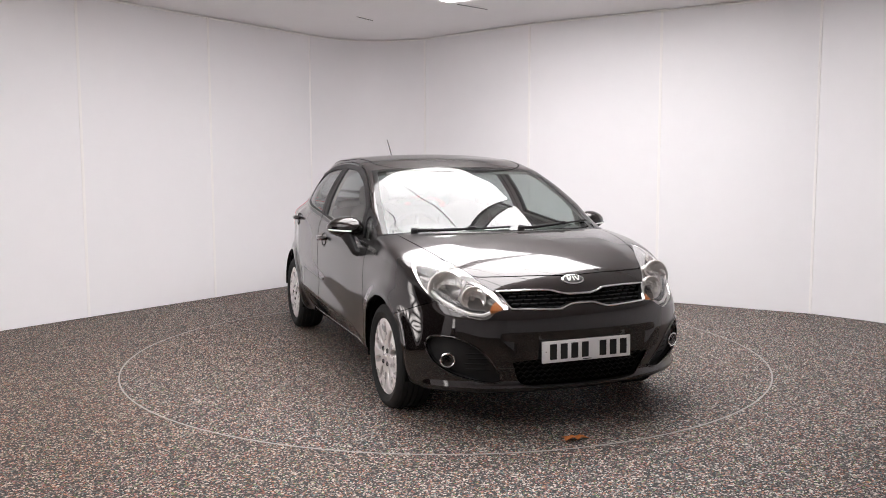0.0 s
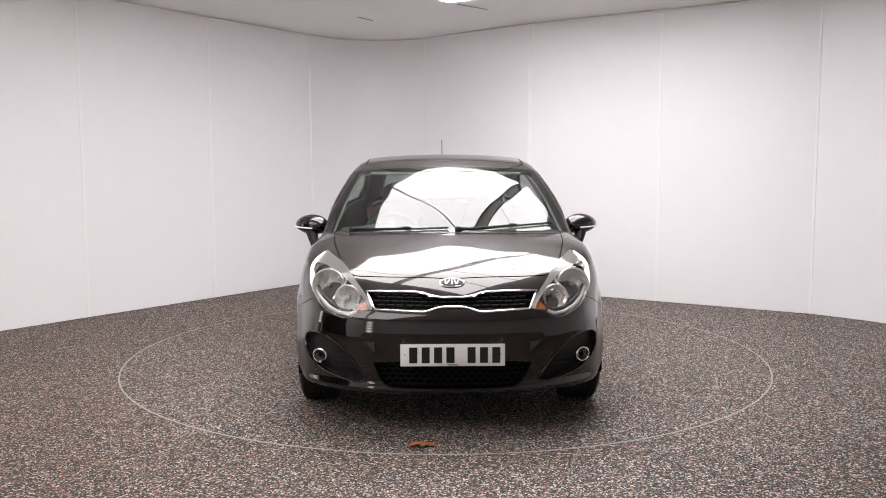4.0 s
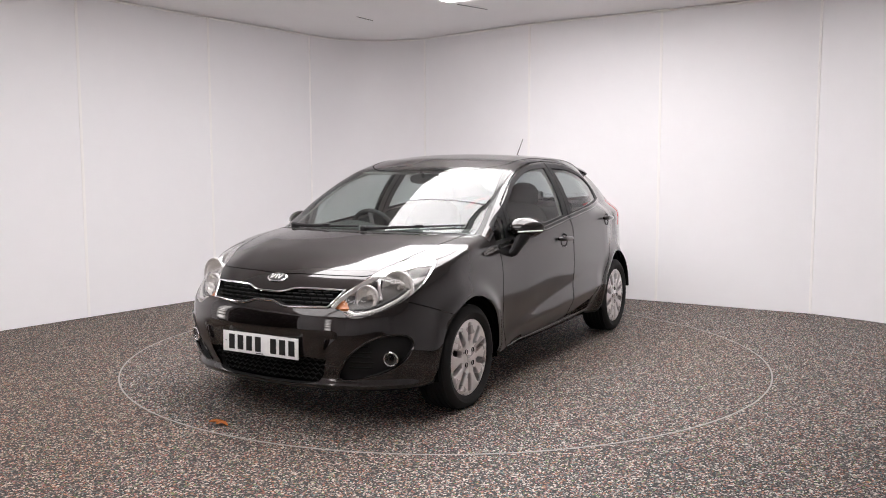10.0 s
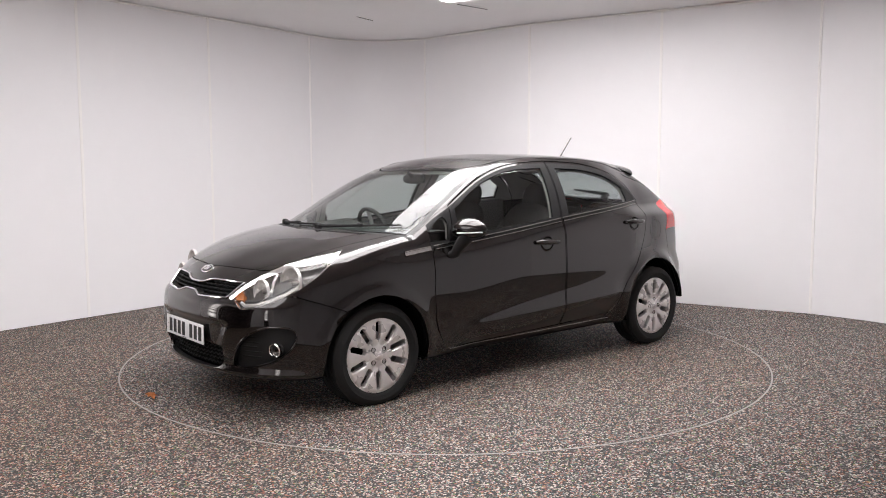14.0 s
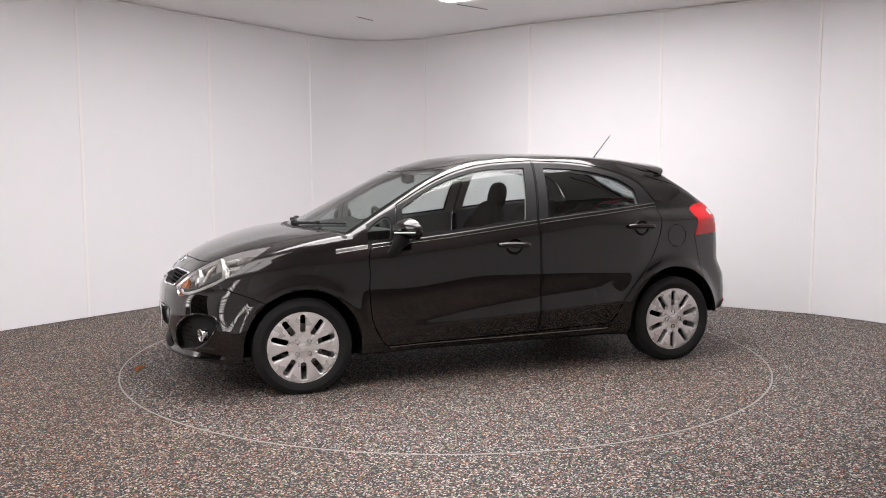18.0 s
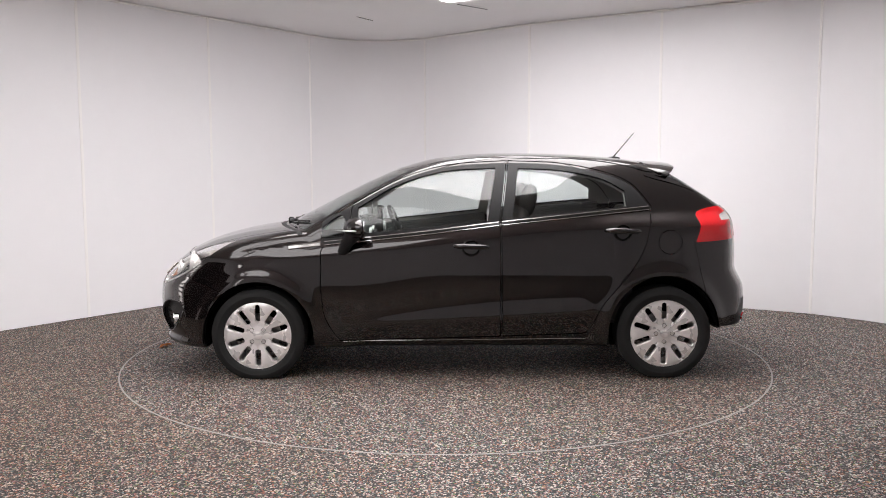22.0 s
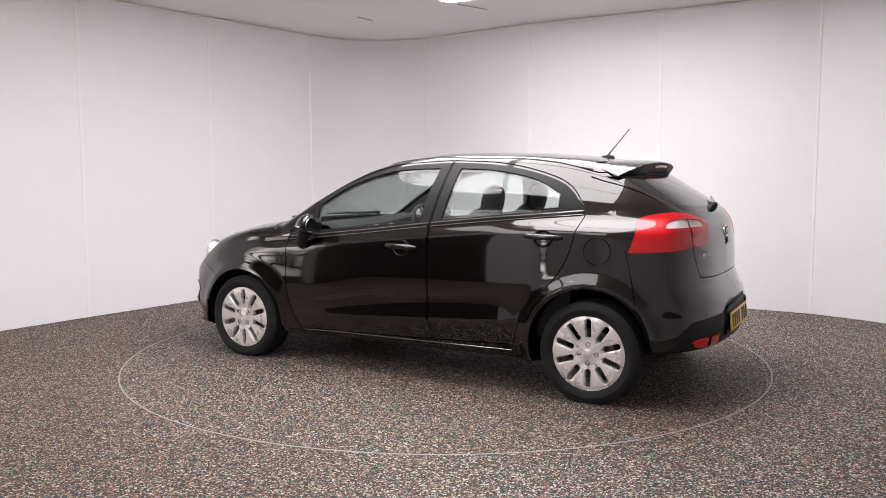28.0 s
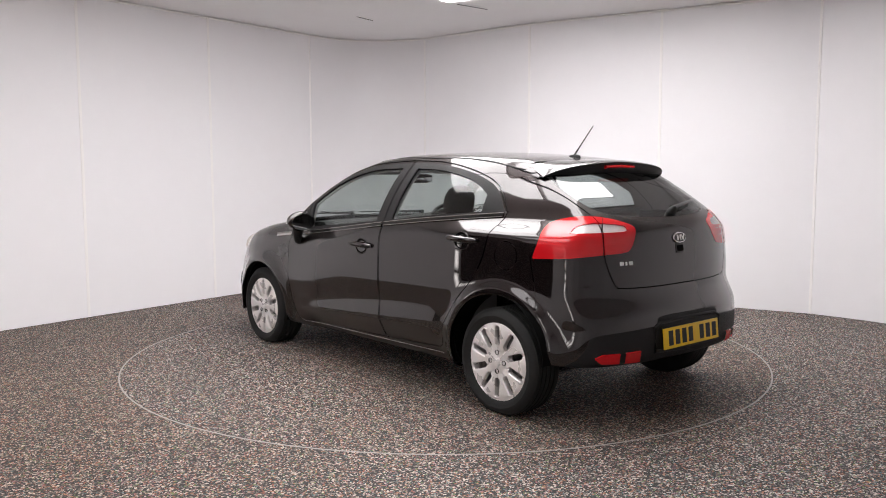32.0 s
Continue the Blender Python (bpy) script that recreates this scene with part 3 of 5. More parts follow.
PANE_R = rounded([(-0.325, 1.019), (-0.325, 1.019), (-0.372, 1.336), (-0.372, 1.336), (-0.64, 1.322), (-0.90, 1.270), (-1.055, 1.190), (-1.055, 1.190), (-1.062, 1.092), (-1.062, 1.092), (-0.7, 1.059)])
up_side = lambda p: (p[:, 1] > 0.45) & (p[:, 2] > 0.8)
m = sk.cut(outline(DLO, from_side), 0, up_side)
sk.kind[m & (sk.panel == "body")] = "frame"
for poly, name in ((PANE_F, "pane_f"), (PANE_Q, "pane_q"), (PANE_R, "pane_r")):
    m = sk.cut(outline(poly, from_side), 0, up_side)
    sk.kind[m & (sk.kind == "frame")] = name

# lamps
LAMP_F = rounded([(0.525, 0.881), (0.525, 0.881), (0.645, 0.858), (0.780, 0.824), (0.900, 0.776), (1.030, 0.706), (1.100, 0.655), (1.122, 0.630), (1.122, 0.630), (1.070, 0.616), (1.045, 0.590), (1.010, 0.581),
                  (0.955, 0.590), (0.860, 0.617), (0.755, 0.660), (0.665, 0.715), (0.590, 0.780), (0.545, 0.835)])
LAMP_R = rounded([(0.508, 0.864), (0.508, 0.864), (0.533, 0.935), (0.556, 0.995), (0.592, 1.038), (0.650, 1.066), (0.735, 1.083), (0.820, 1.084), (0.900, 1.074), (0.976, 1.055), (1.036, 1.031), (1.050, 0.998),
                  (1.024, 0.922), (0.985, 0.898), (0.850, 0.889), (0.650, 0.873)])
m = sk.cut(outline(LAMP_F, lamp_front), 0, lambda p: p[:, 0] > 1.2)
sk.panel[m], sk.kind[m] = "headlamp", "lens"
m = sk.cut(outline(LAMP_R, lamp_rear), 0, lambda p: p[:, 0] < -1.3)
sk.panel[m], sk.kind[m] = "tail_lamp", "lens"

BAND = rounded([(0.700, 1.001), (0.700, 1.001), (0.735, 1.034), (0.820, 1.051), (0.955, 1.041), (0.996, 1.028), (0.988, 1.006), (0.850, 1.003)])
m = sk.cut(outline(BAND, lamp_rear), 0, lambda p: p[:, 0] < -1.3) & (sk.panel == "tail_lamp")
sk.kind[m] = "clear"

# nose openings
front = lambda p: p[:, 0] > 1.6
GRILLE = rounded([(0.0, 0.688), (0.06, 0.688), (0.113, 0.696), (0.165, 0.709), (0.28, 0.7115), (0.437, 0.7085), (0.437, 0.7085), (0.390, 0.629), (0.390, 0.629), (0.26, 0.625), (0.15, 0.622), (0.11, 0.630), (0.06, 0.643), (0.0, 0.645),
                  (-0.1, 0.645), (-0.1, 0.688)])
LOWER = rounded([(0.0, 0.375), (0.2, 0.374), (0.40, 0.366), (0.40, 0.366), (0.355, 0.262), (0.30, 0.232), (0.15, 0.226), (0.0, 0.225), (-0.1, 0.225), (-0.1, 0.375)])
FOG = rounded([(0.715, 0.492), (0.640, 0.482), (0.540, 0.415), (0.455, 0.300), (0.437, 0.262), (0.437, 0.262), (0.500, 0.254), (0.640, 0.285), (0.735, 0.345), (0.770, 0.420), (0.758, 0.475)])
for poly, name in ((GRILLE, "grille"), (LOWER, "lower_grille"), (FOG, "fog_bezel")):
    m = sk.cut(outline(poly, from_front), 0, front)
    sk.panel[m], sk.kind[m] = name, "hole"

# tail
back = lambda p: p[:, 0] < -1.2
GATE = rounded([(0.0, 0.708), (0.25, 0.708), (0.44, 0.714), (0.508, 0.735), (0.562, 0.885), (0.545, 1.06), (0.560, 1.16), (0.560, 1.29), (0.50, 1.36), (0.0, 1.385), (-0.2, 1.385), (-0.2, 0.712)])
HATCH = rounded([(0.0, 1.068), (0.17, 1.071), (0.36, 1.084), (0.475, 1.104), (0.522, 1.145), (0.538, 1.195), (0.525, 1.26), (0.45, 1.335), (0.0, 1.36), (-0.2, 1.36), (-0.2, 1.068)])
m = sk.seam(outline(GATE, from_front), 0.006, back)
sk.panel[m & (sk.panel == "body")] = "tailgate"
m = sk.cut(outline(HATCH, from_front), 0, lambda p: back(p))
m &= sk.panel == "tailgate"
sk.kind[m] = "rear_glass"
DIFF = rounded([(0.0, 0.560), (0.25, 0.556), (0.285, 0.510), (0.285, 0.510), (0.55, 0.497), (0.67, 0.480), (0.70, 0.42), (0.76, 0.31), (0.76, 0.31), (0.7, 0.10), (-0.2, 0.10), (-0.2, 0.560)])
m = sk.cut(outline(DIFF, from_front), 0, lambda p: p[:, 0] < -1.55) & (sk.panel == "body")
sk.panel[m], sk.kind[m] = "rear_valance", "plastic"

# doors, bonnet, bumpers, wings, roof, filler flap
DOOR_F = rounded([(0.872, 0.840), (0.880, 0.70), (0.884, 0.58), (0.860, 0.40), (0.785, 0.262), (0.74, 0.245), (0.5, 0.247), (-0.252, 0.266), (-0.252, 0.266), (-0.246, 1.0), (-0.246, 1.0), (-0.300, 1.385), (-0.300, 1.385),
                  (0.073, 1.359), (0.364, 1.279), (0.655, 1.128), (0.690, 1.085), (0.700, 0.96), (0.74, 0.89)])
DOOR_R = rounded([(-0.262, 0.267), (-0.262, 0.267), (-0.70, 0.283), (-0.795, 0.292), (-0.835, 0.34), (-0.88, 0.45), (-0.985, 0.585), (-1.10, 0.725), (-1.165, 0.85), (-1.198, 0.98), (-1.225, 1.090), (-1.225, 1.090), (-1.106, 1.234), (-0.92, 1.313),
                  (-0.64, 1.368), (-0.312, 1.384), (-0.312, 1.384), (-0.256, 1.0), (-0.256, 1.0)])
for poly, name in ((DOOR_F, "front_door"), (DOOR_R, "rear_door")):
    m = sk.seam(outline(poly, from_side), 0.006, lambda p: p[:, 1] > 0.45)
    m &= sk.panel == "body"
    sk.panel[m] = name
FLAP = [(-1.325 + 0.076 * math.cos(a * math.pi / 16), 0.868 + 0.076 * math.sin(a * math.pi / 16)) for a in range(32)]
flap_at = sk.seam(outline(FLAP, from_side), 0.004, side_on) & (sk.panel == "body")
HOOD = rounded([(1.900, -0.10), (1.900, 0.0), (1.876, 0.20), (1.83, 0.42), (1.765, 0.535), (1.60, 0.600), (1.30, 0.665), (0.985, 0.690), (0.985, 0.690), (1.08, 0.57), (1.20, 0.35), (1.263, 0.12), (1.27, 0.0), (1.27, -0.1)])
m = sk.seam(outline(HOOD, from_above), 0.006, lambda p: (p[:, 2] > 0.70) & (p[:, 0] > 0.9)) & (sk.panel == "body")
sk.panel[m] = "bonnet"
m = sk.seam(lambda p: (p[:, 0] - 1.50) * 0.36 - (p[:, 2] - 0.555) * 0.93 - 0.03 * np.clip(p[:, 0] - 1.6, 0, 1), 0.004,
            lambda p: (p[:, 0] > 1.40) & (p[:, 2] > 0.45) & (p[:, 2] < 0.72) & (p[:, 1] > 0.60))
p = sk.centre()
body = sk.panel == "body"
nose = body & (p[:, 0] > 1.40) & ((p[:, 0] - 1.50) * 0.36 - (p[:, 2] - 0.555) * 0.93 - 0.03 * np.clip(p[:, 0] - 1.6, 0, 1) > 0) & (p[:, 2] < 0.90)
nose |= body & (p[:, 0] > 1.80) & (p[:, 1] < 0.62)
sk.panel[nose] = "front_bumper"
p = sk.centre()
wing = (sk.panel == "body") & (p[:, 0] > 0.88) & (p[:, 2] < 1.0) & (p[:, 1] > 0.5)
sk.panel[wing] = "wing"
tail_line = lambda p: p[:, 0] + 1.565 - 0.22 * (p[:, 2] - 0.5)
m = sk.seam(tail_line, 0.004, lambda p: (p[:, 2] < 0.879) & (p[:, 2] > 0.35) & (p[:, 1] > 0.6) & (p[:, 0] < -1.4))
p = sk.centre()
m = (sk.panel == "body") & (tail_line(p) < 0) & (p[:, 2] < 0.886)
m |= (sk.panel == "body") & (p[:, 0] < -1.75) & (p[:, 2] < 0.9)
sk.panel[m] = "rear_bumper"
ROOF = rounded([(0.50, -0.2), (0.50, 0.0), (0.42, 0.35), (0.22, 0.535), (0.0, 0.555), (-0.6, 0.565), (-1.1, 0.535), (-1.30, 0.50), (-1.34, 0.3), (-1.35, 0.0), (-1.35, -0.2)])
m = sk.seam(outline(ROOF, from_above), 0.008, lambda p: (p[:, 2] > 1.2) & (p[:, 0] < 0.5)) & (sk.panel == "body")
sk.panel[m] = "roof"
flap_at = (sk.panel == "body") & (np.hypot(sk.centre()[:, 0] + 1.325, sk.centre()[:, 2] - 0.868) < 0.0745) & (sk.centre()[:, 1] > 0.5)


def shell(name, mask, material, parent, label="", sides="both", offset=0.0, rim=0.012, flip=False):
    """A piece of the skin as a mesh: its faces, set back by offset, with their free edges turned in by rim."""
    t = sk.t[mask]
    used, inv = np.unique(t, return_inverse=True)
    v, t = sk.v[used], inv.reshape(-1, 3)
    nrm, _ = slope(v)
    on_mid = v[:, 1] == 0.0
    nrm[on_mid, 1] = 0.0
    nrm /= np.linalg.norm(nrm, axis=1, keepdims=True)
    v = v - nrm * offset
    e = np.concatenate([t[:, [0, 1]], t[:, [1, 2]], t[:, [2, 0]]])
    key = np.sort(e, 1)
    _, first, cnt = np.unique(key, axis=0, return_index=True, return_counts=True)
    e = e[first[cnt == 1]]
    if rim:
        e = e[~(on_mid[e[:, 0]] & on_mid[e[:, 1]])]
        ring, rinv = np.unique(e, return_inverse=True)
        rinv = rinv.reshape(-1, 2)
        base = len(v)
        v = np.concatenate([v, v[ring] - nrm[ring] * rim])
        quads = np.stack([e[:, 1], e[:, 0], base + rinv[:, 0], base + rinv[:, 1]], 1)
    else:
        quads = np.zeros((0, 4), int)
    verts, faces, normals = [], [], []
    used_sides = {"both": (1, -1), "left": (1,), "right": (-1,)}[sides]
    off = 0
    for s in used_sides:
        w = v * [1, s, 1]
        n3 = nrm * [1, s, 1]
        tt = t if (s > 0) != flip else t[:, ::-1]
        qq = quads if (s > 0) != flip else quads[:, ::-1]
        verts.append(w)
        faces += [tuple(f + off) for f in tt] + [tuple(f + off) for f in qq]
        sg = -1.0 if flip else 1.0
        normals.append((sg * n3[tt]).reshape(-1, 3))
        if len(qq):
            a, b, c = w[qq[:, 0]], w[qq[:, 1]], w[qq[:, 2]]
            fn = np.cross(b - a, c - a)
            fn /= np.maximum(np.linalg.norm(fn, axis=1, keepdims=True), 1e-9)
            normals.append(np.repeat(fn, 4, 0))
        off += len(w)
    return mesh_object(name, np.concatenate(verts), faces, material, parent, label, True, np.concatenate(normals))


car = empty("car", label="black five-door hatchback car on the turntable", category="car")


def pick(panel, *kinds):
    m = sk.panel == panel
    if kinds:
        m &= np.isin(sk.kind, kinds)
    return m
shell("bonnet", pick("bonnet"), M_PAINT, car)
shell("roof", pick("roof"), M_PAINT, car)
shell("front_bumper", pick("front_bumper"), M_PAINT, car)
shell("rear_bumper", pick("rear_bumper"), M_PAINT, car)
shell("tailgate", pick("tailgate", "paint"), M_PAINT, car)
shell("rear_valance", pick("rear_valance"), M_PLASTIC, car)
shell("cowl", pick("cowl"), M_PLASTIC, car)
shell("body", pick("body", "paint") & ~flap_at, M_PAINT, car)
shell("windscreen", pick("windscreen", "glass"), M_GLASS, car, rim=0)
shell("windscreen_rim", pick("windscreen", "rim"), M_GLOSS, car)
shell("rear_window", pick("tailgate", "rear_glass"), M_TINT, car, rim=0)
for s in ("left", "right"):
    shell("wing", pick("wing"), M_PAINT, car, sides=s)
    fd = shell("front_door", pick("front_door", "paint"), M_PAINT, car, sides=s)
    shell("window_frame", pick("front_door", "frame"), M_PLASTIC, fd, sides=s)
    shell("window_pane", pick("front_door", "pane_f"), M_SIDEGLASS, fd, sides=s, offset=0.006, rim=0)
    rd = shell("rear_door", pick("rear_door", "paint"), M_PAINT, car, sides=s)
    shell("window_frame", pick("rear_door", "frame"), M_PLASTIC, rd, sides=s)
    shell("window_pane", pick("rear_door", "pane_r"), M_SIDEGLASS, rd, sides=s, offset=0.006, rim=0)
    trim = pick("body", "frame", "pane_f", "pane_r")
    shell("pillar_trim", trim & (sk.centre()[:, 0] > 0), M_PLASTIC, car, sides=s)
    shell("pillar_trim", trim & (sk.centre()[:, 0] < 0), M_PLASTIC, car, sides=s)
    shell("quarter_window", pick("body", "pane_q"), M_SIDEGLASS, car, sides=s, offset=0.004, rim=0)
    if flap_at.any() and s == "left":
        shell("filler_flap", flap_at, M_PAINT, car, sides=s)
    elif s == "right":
        shell("quarter_skin", flap_at, M_PAINT, car, sides=s)
solid_kinds = ~np.isin(sk.kind, ["glass", "pane_f", "pane_q", "pane_r", "rear_glass", "lens"])
low_part = sk.centre()[:, 2] < at(BELT, sk.centre()[:, 0]) - 0.01
nose_part = sk.centre()[:, 0] > 1.0
# near-black sheets behind the skin, so that the panel gaps look shaded
shell("inner_shell", solid_kinds & (low_part | nose_part) & (sk.panel != "cowl"), M_DARK, car, "dark inner body shell", offset=0.040, rim=0)
shell("outer_backing", solid_kinds & ~low_part & ~nose_part, M_DARK, car, "dark backing behind the panels", offset=0.016, rim=0)
shell("headlining", solid_kinds & ~low_part & ~nose_part, M_HEAD, car, "pale grey headlining and pillar trim", offset=0.034, rim=0, flip=True)


# ---- wheels ----
def wheel(x, y, z, bolt=45):
    """One wheel with its centre at (x, y, z), face outwards."""
    s = 1 if y > 0 else -1
    w = new("wheel")
    w.parent = car
    w.matrix_basis = pose(x, y, z, 0, 0, 0 if s > 0 else 180)
    bm = bmesh.new()
    R = 0.296
    prof = [(0.200, -0.175), (0.212, -0.192), (0.250, -0.200), (0.280, -0.192), (0.291, -0.178)]
    for k in range(5):
        g0 = -0.165 + k * 0.032
        prof += [(R, g0), (R, g0 + 0.024), (R - 0.007, g0 + 0.026), (R - 0.007, g0 + 0.030)]
    prof += [(0.291, -0.008), (0.280, 0.004), (0.262, 0.012), (0.252, 0.0135), (0.250, 0.0120), (0.235, 0.010), (0.221, 0.003), (0.212, -0.006), (0.205, -0.018)]
    lathe(bm, prof, 96)
    for v in bm.verts:
        if v.co.z < 0.003 - z:
            v.co.y += 0.25 * (0.003 - z - v.co.z)
            v.co.z = 0.003 - z
    part("tyre", bm, M_RUBBER, w, "black rubber tyre")
    bm = bmesh.new()
    lathe(bm, [(0.195, -0.18), (0.195, -0.03), (0.203, -0.012), (0.2135, -0.004), (0.2155, -0.004), (0.2155, -0.012)], 72)
    part("rim", bm, M_ALLOY, w, "silver alloy rim")
    # the face: ten flat blades round a hub
    bm = bmesh.new()
    lathe(bm, [(0.0, 0.0), (0.055, -0.002), (0.075, -0.006), (0.078, -0.02), (0.03, -0.045), (0.0, -0.045)], 40)
    part("hub", bm, M_ALLOY, w)
    for k in range(10):
        a = 2 * math.pi * k / 10
        bm = bmesh.new()
        rows = []
        for r, hw, h in ((0.062, 0.0191, -0.004), (0.086, 0.0265, -0.003), (0.090, 0.0272, -0.002), (0.0935, 0.0185, -0.002), (0.098, 0.0135, -0.001), (0.125, 0.0216, 0.001), (0.150, 0.0297, 0.003), (0.172, 0.0368, 0.003), (0.186, 0.0414, 0.003),
                         (0.1935, 0.0470, 0.002), (0.1985, 0.0605, 0.001), (0.206, 0.0636, -0.002), (0.2145, 0.0661, -0.006)):
            row = []
            for q, dh in ((-1, -0.030), (-1, -0.005), (-0.80, 0.0), (0, 0.0012), (0.80, 0.0), (1, -0.005), (1, -0.030)):
                tx = math.sqrt(max(r * r - (q * hw) ** 2, 0))
                row.append(bm.verts.new((tx * math.cos(a) - q * hw * math.sin(a), h + dh, tx * math.sin(a) + q * hw * math.cos(a))))
            rows.append(row)
        for i in range(len(rows) - 1):
            for j in range(6):
                bm.faces.new((rows[i][j], rows[i][j + 1], rows[i + 1][j + 1], rows[i + 1][j]))
        part("spoke", bm, M_ALLOY, w, sharp=25)
    for k in range(4):
        a = radians(bolt) + math.pi / 2 * k
        bm = bmesh.new()
        m4 = Matrix.Translation((0.052 * math.cos(a), 0, 0.052 * math.sin(a)))
        lathe(bm, [(0.0135, -0.012), (0.0135, 0.0020), (0.0125, 0.0020), (0.0115, -0.006), (0.0, -0.006)], 16, m=m4)
        part("bolt_hole", bm, M_DARK, w)
        bm = bmesh.new()
        lathe(bm, [(0.0068, -0.012), (0.0068, -0.005), (0.0, -0.004)], 6, m=m4)
        part("wheel_nut", bm, M_STEEL, w, smooth=False)
    bm = bmesh.new()
    lathe(bm, [(0.0, 0.006), (0.020, 0.005), (0.027, 0.001), (0.028, -0.008)], 28)
    part("hub_cap", bm, M_ALLOY, w, "silver hub cap")
    bm = bmesh.new()
    lathe(bm, [(0.07, -0.075), (0.13, -0.075), (0.13, -0.095), (0.07, -0.095)], 40)
    lathe(bm, [(0.0, -0.06), (0.068, -0.06), (0.07, -0.09)], 32)
    part("brake_disc", bm, M_STEEL, w, "grey steel brake disc")
    bm = bmesh.new()
    box(bm, (0.10, -0.09, 0.02), (0.07, 0.06, 0.13), 0.012)
    part("brake_caliper", bm, M_DARK, w)
    return w


for wx, wy, wz in ((1.290, 0.836, 0.280), (-1.290, 0.826, 0.288)):
    for s in (1, -1):
        wheel(wx, wy * s, wz, 45 if wx > 0 else 0)




# ---- places on the skin ----
def meet(p, d, far=2.5):
    """Where a line from p (outside) along d first meets the solid, and the normal there."""
    p, d = np.array(p, float), np.array(d, float) / np.linalg.norm(d)
    lo, hi = 0.0, far
    for n in (240, 40, 40):
        run = np.linspace(lo, hi, n)
        inside = solid(p + d * run[:, None]) < 2e-5
        k = int(inside.argmax()) if inside.any() else n - 1
        lo, hi = run[max(k - 1, 0)], run[k]
    q = p + d * hi
    return Vector(q), Vector(slope(q[None])[0][0])


def on_side(x, z, s=1):
    q, n = meet((x, 1.2, z), (0, -1, 0))
    return Vector((q.x, s * q.y, q.z)), Vector((n.x, s * n.y, n.z))


def on_front(y, z):
    return meet((2.6, y, z), (-1, 0, 0))


def on_back(y, z):
    return meet((-2.6, y, z), (1, 0, 0))


def on_top(x, y):
    return meet((x, y, 2.0), (0, 0, -1))


def seat_on(p, n, lift=0.0, up=Vector((0, 0, 1))):
    """A pose with its z out of the skin and its y as near to 'up' as can be."""
    n = n.normalized()
    u = (up - n * up.dot(n)).normalized()
    r = u.cross(n)
    m = Matrix((r, u, n)).transposed().to_4x4()
    m.translation = p + n * lift
    return m


def plate(name, w, h, m, material, parent, d=0.004, label="", bevel=0.0015):
    bm = bmesh.new()
    box(bm, (0, 0, 0), (w, h, d), bevel, m)
    return part(name, bm, material, parent, label)


def oval(name, a, b, d, m, material, parent, label="", n=32, dome=0.3):
    """A low domed oval disc with half axes a and b, lying in its own xy plane."""
    bm = bmesh.new()
    rings = [(1.0, -d), (1.0, 0.0), (0.94, d * 0.5), (0.7, d * (0.5 + dome)), (0.35, d * (0.5 + 1.4 * dome))]
    prev = None
    for f, h in rings:
        ring = [bm.verts.new(m @ Vector((a * f * math.cos(2 * math.pi * k / n), b * f * math.sin(2 * math.pi * k / n), h))) for k in range(n)]
        if prev:
            for k in range(n):
                bm.faces.new((prev[k], prev[(k + 1) % n], ring[(k + 1) % n], ring[k]))
        prev = ring
    bm.faces.new(prev)
    return part(name, bm, material, parent, label)


def bars(widths, x0, gap, h, m, material, parent, z=0.003):
    """Plain dark bars in a row, in place of characters."""
    x = x0
    for w in widths:
        if w > 0:
            plate("plate_bar", w, h, m @ Matrix.Translation((x + w / 2, 0, z)), material, parent, 0.0014, bevel=0)
        x += abs(w) + gap


# ---- nose: grilles, plate, badge, fog lamps, headlamps ----
def half_loop(poly):
    """The points of a closed outline with y >= 0, in order from the upper middle round to the lower middle."""
    n = len(poly)
    start = [i for i in range(n) if poly[i - 1][0] < -1e-6 <= poly[i][0]]
    i = start[0]
    out = []
    while poly[i % n][0] >= -1e-6:
        out.append(poly[i % n])
        i += 1
    return out


def both_sides(pts):
    """A closed ring from the points of its left half."""
    right = [Vector((p.x, -p.y, p.z)) for p in reversed(pts) if abs(p.y) > 1e-4]
    return pts + right


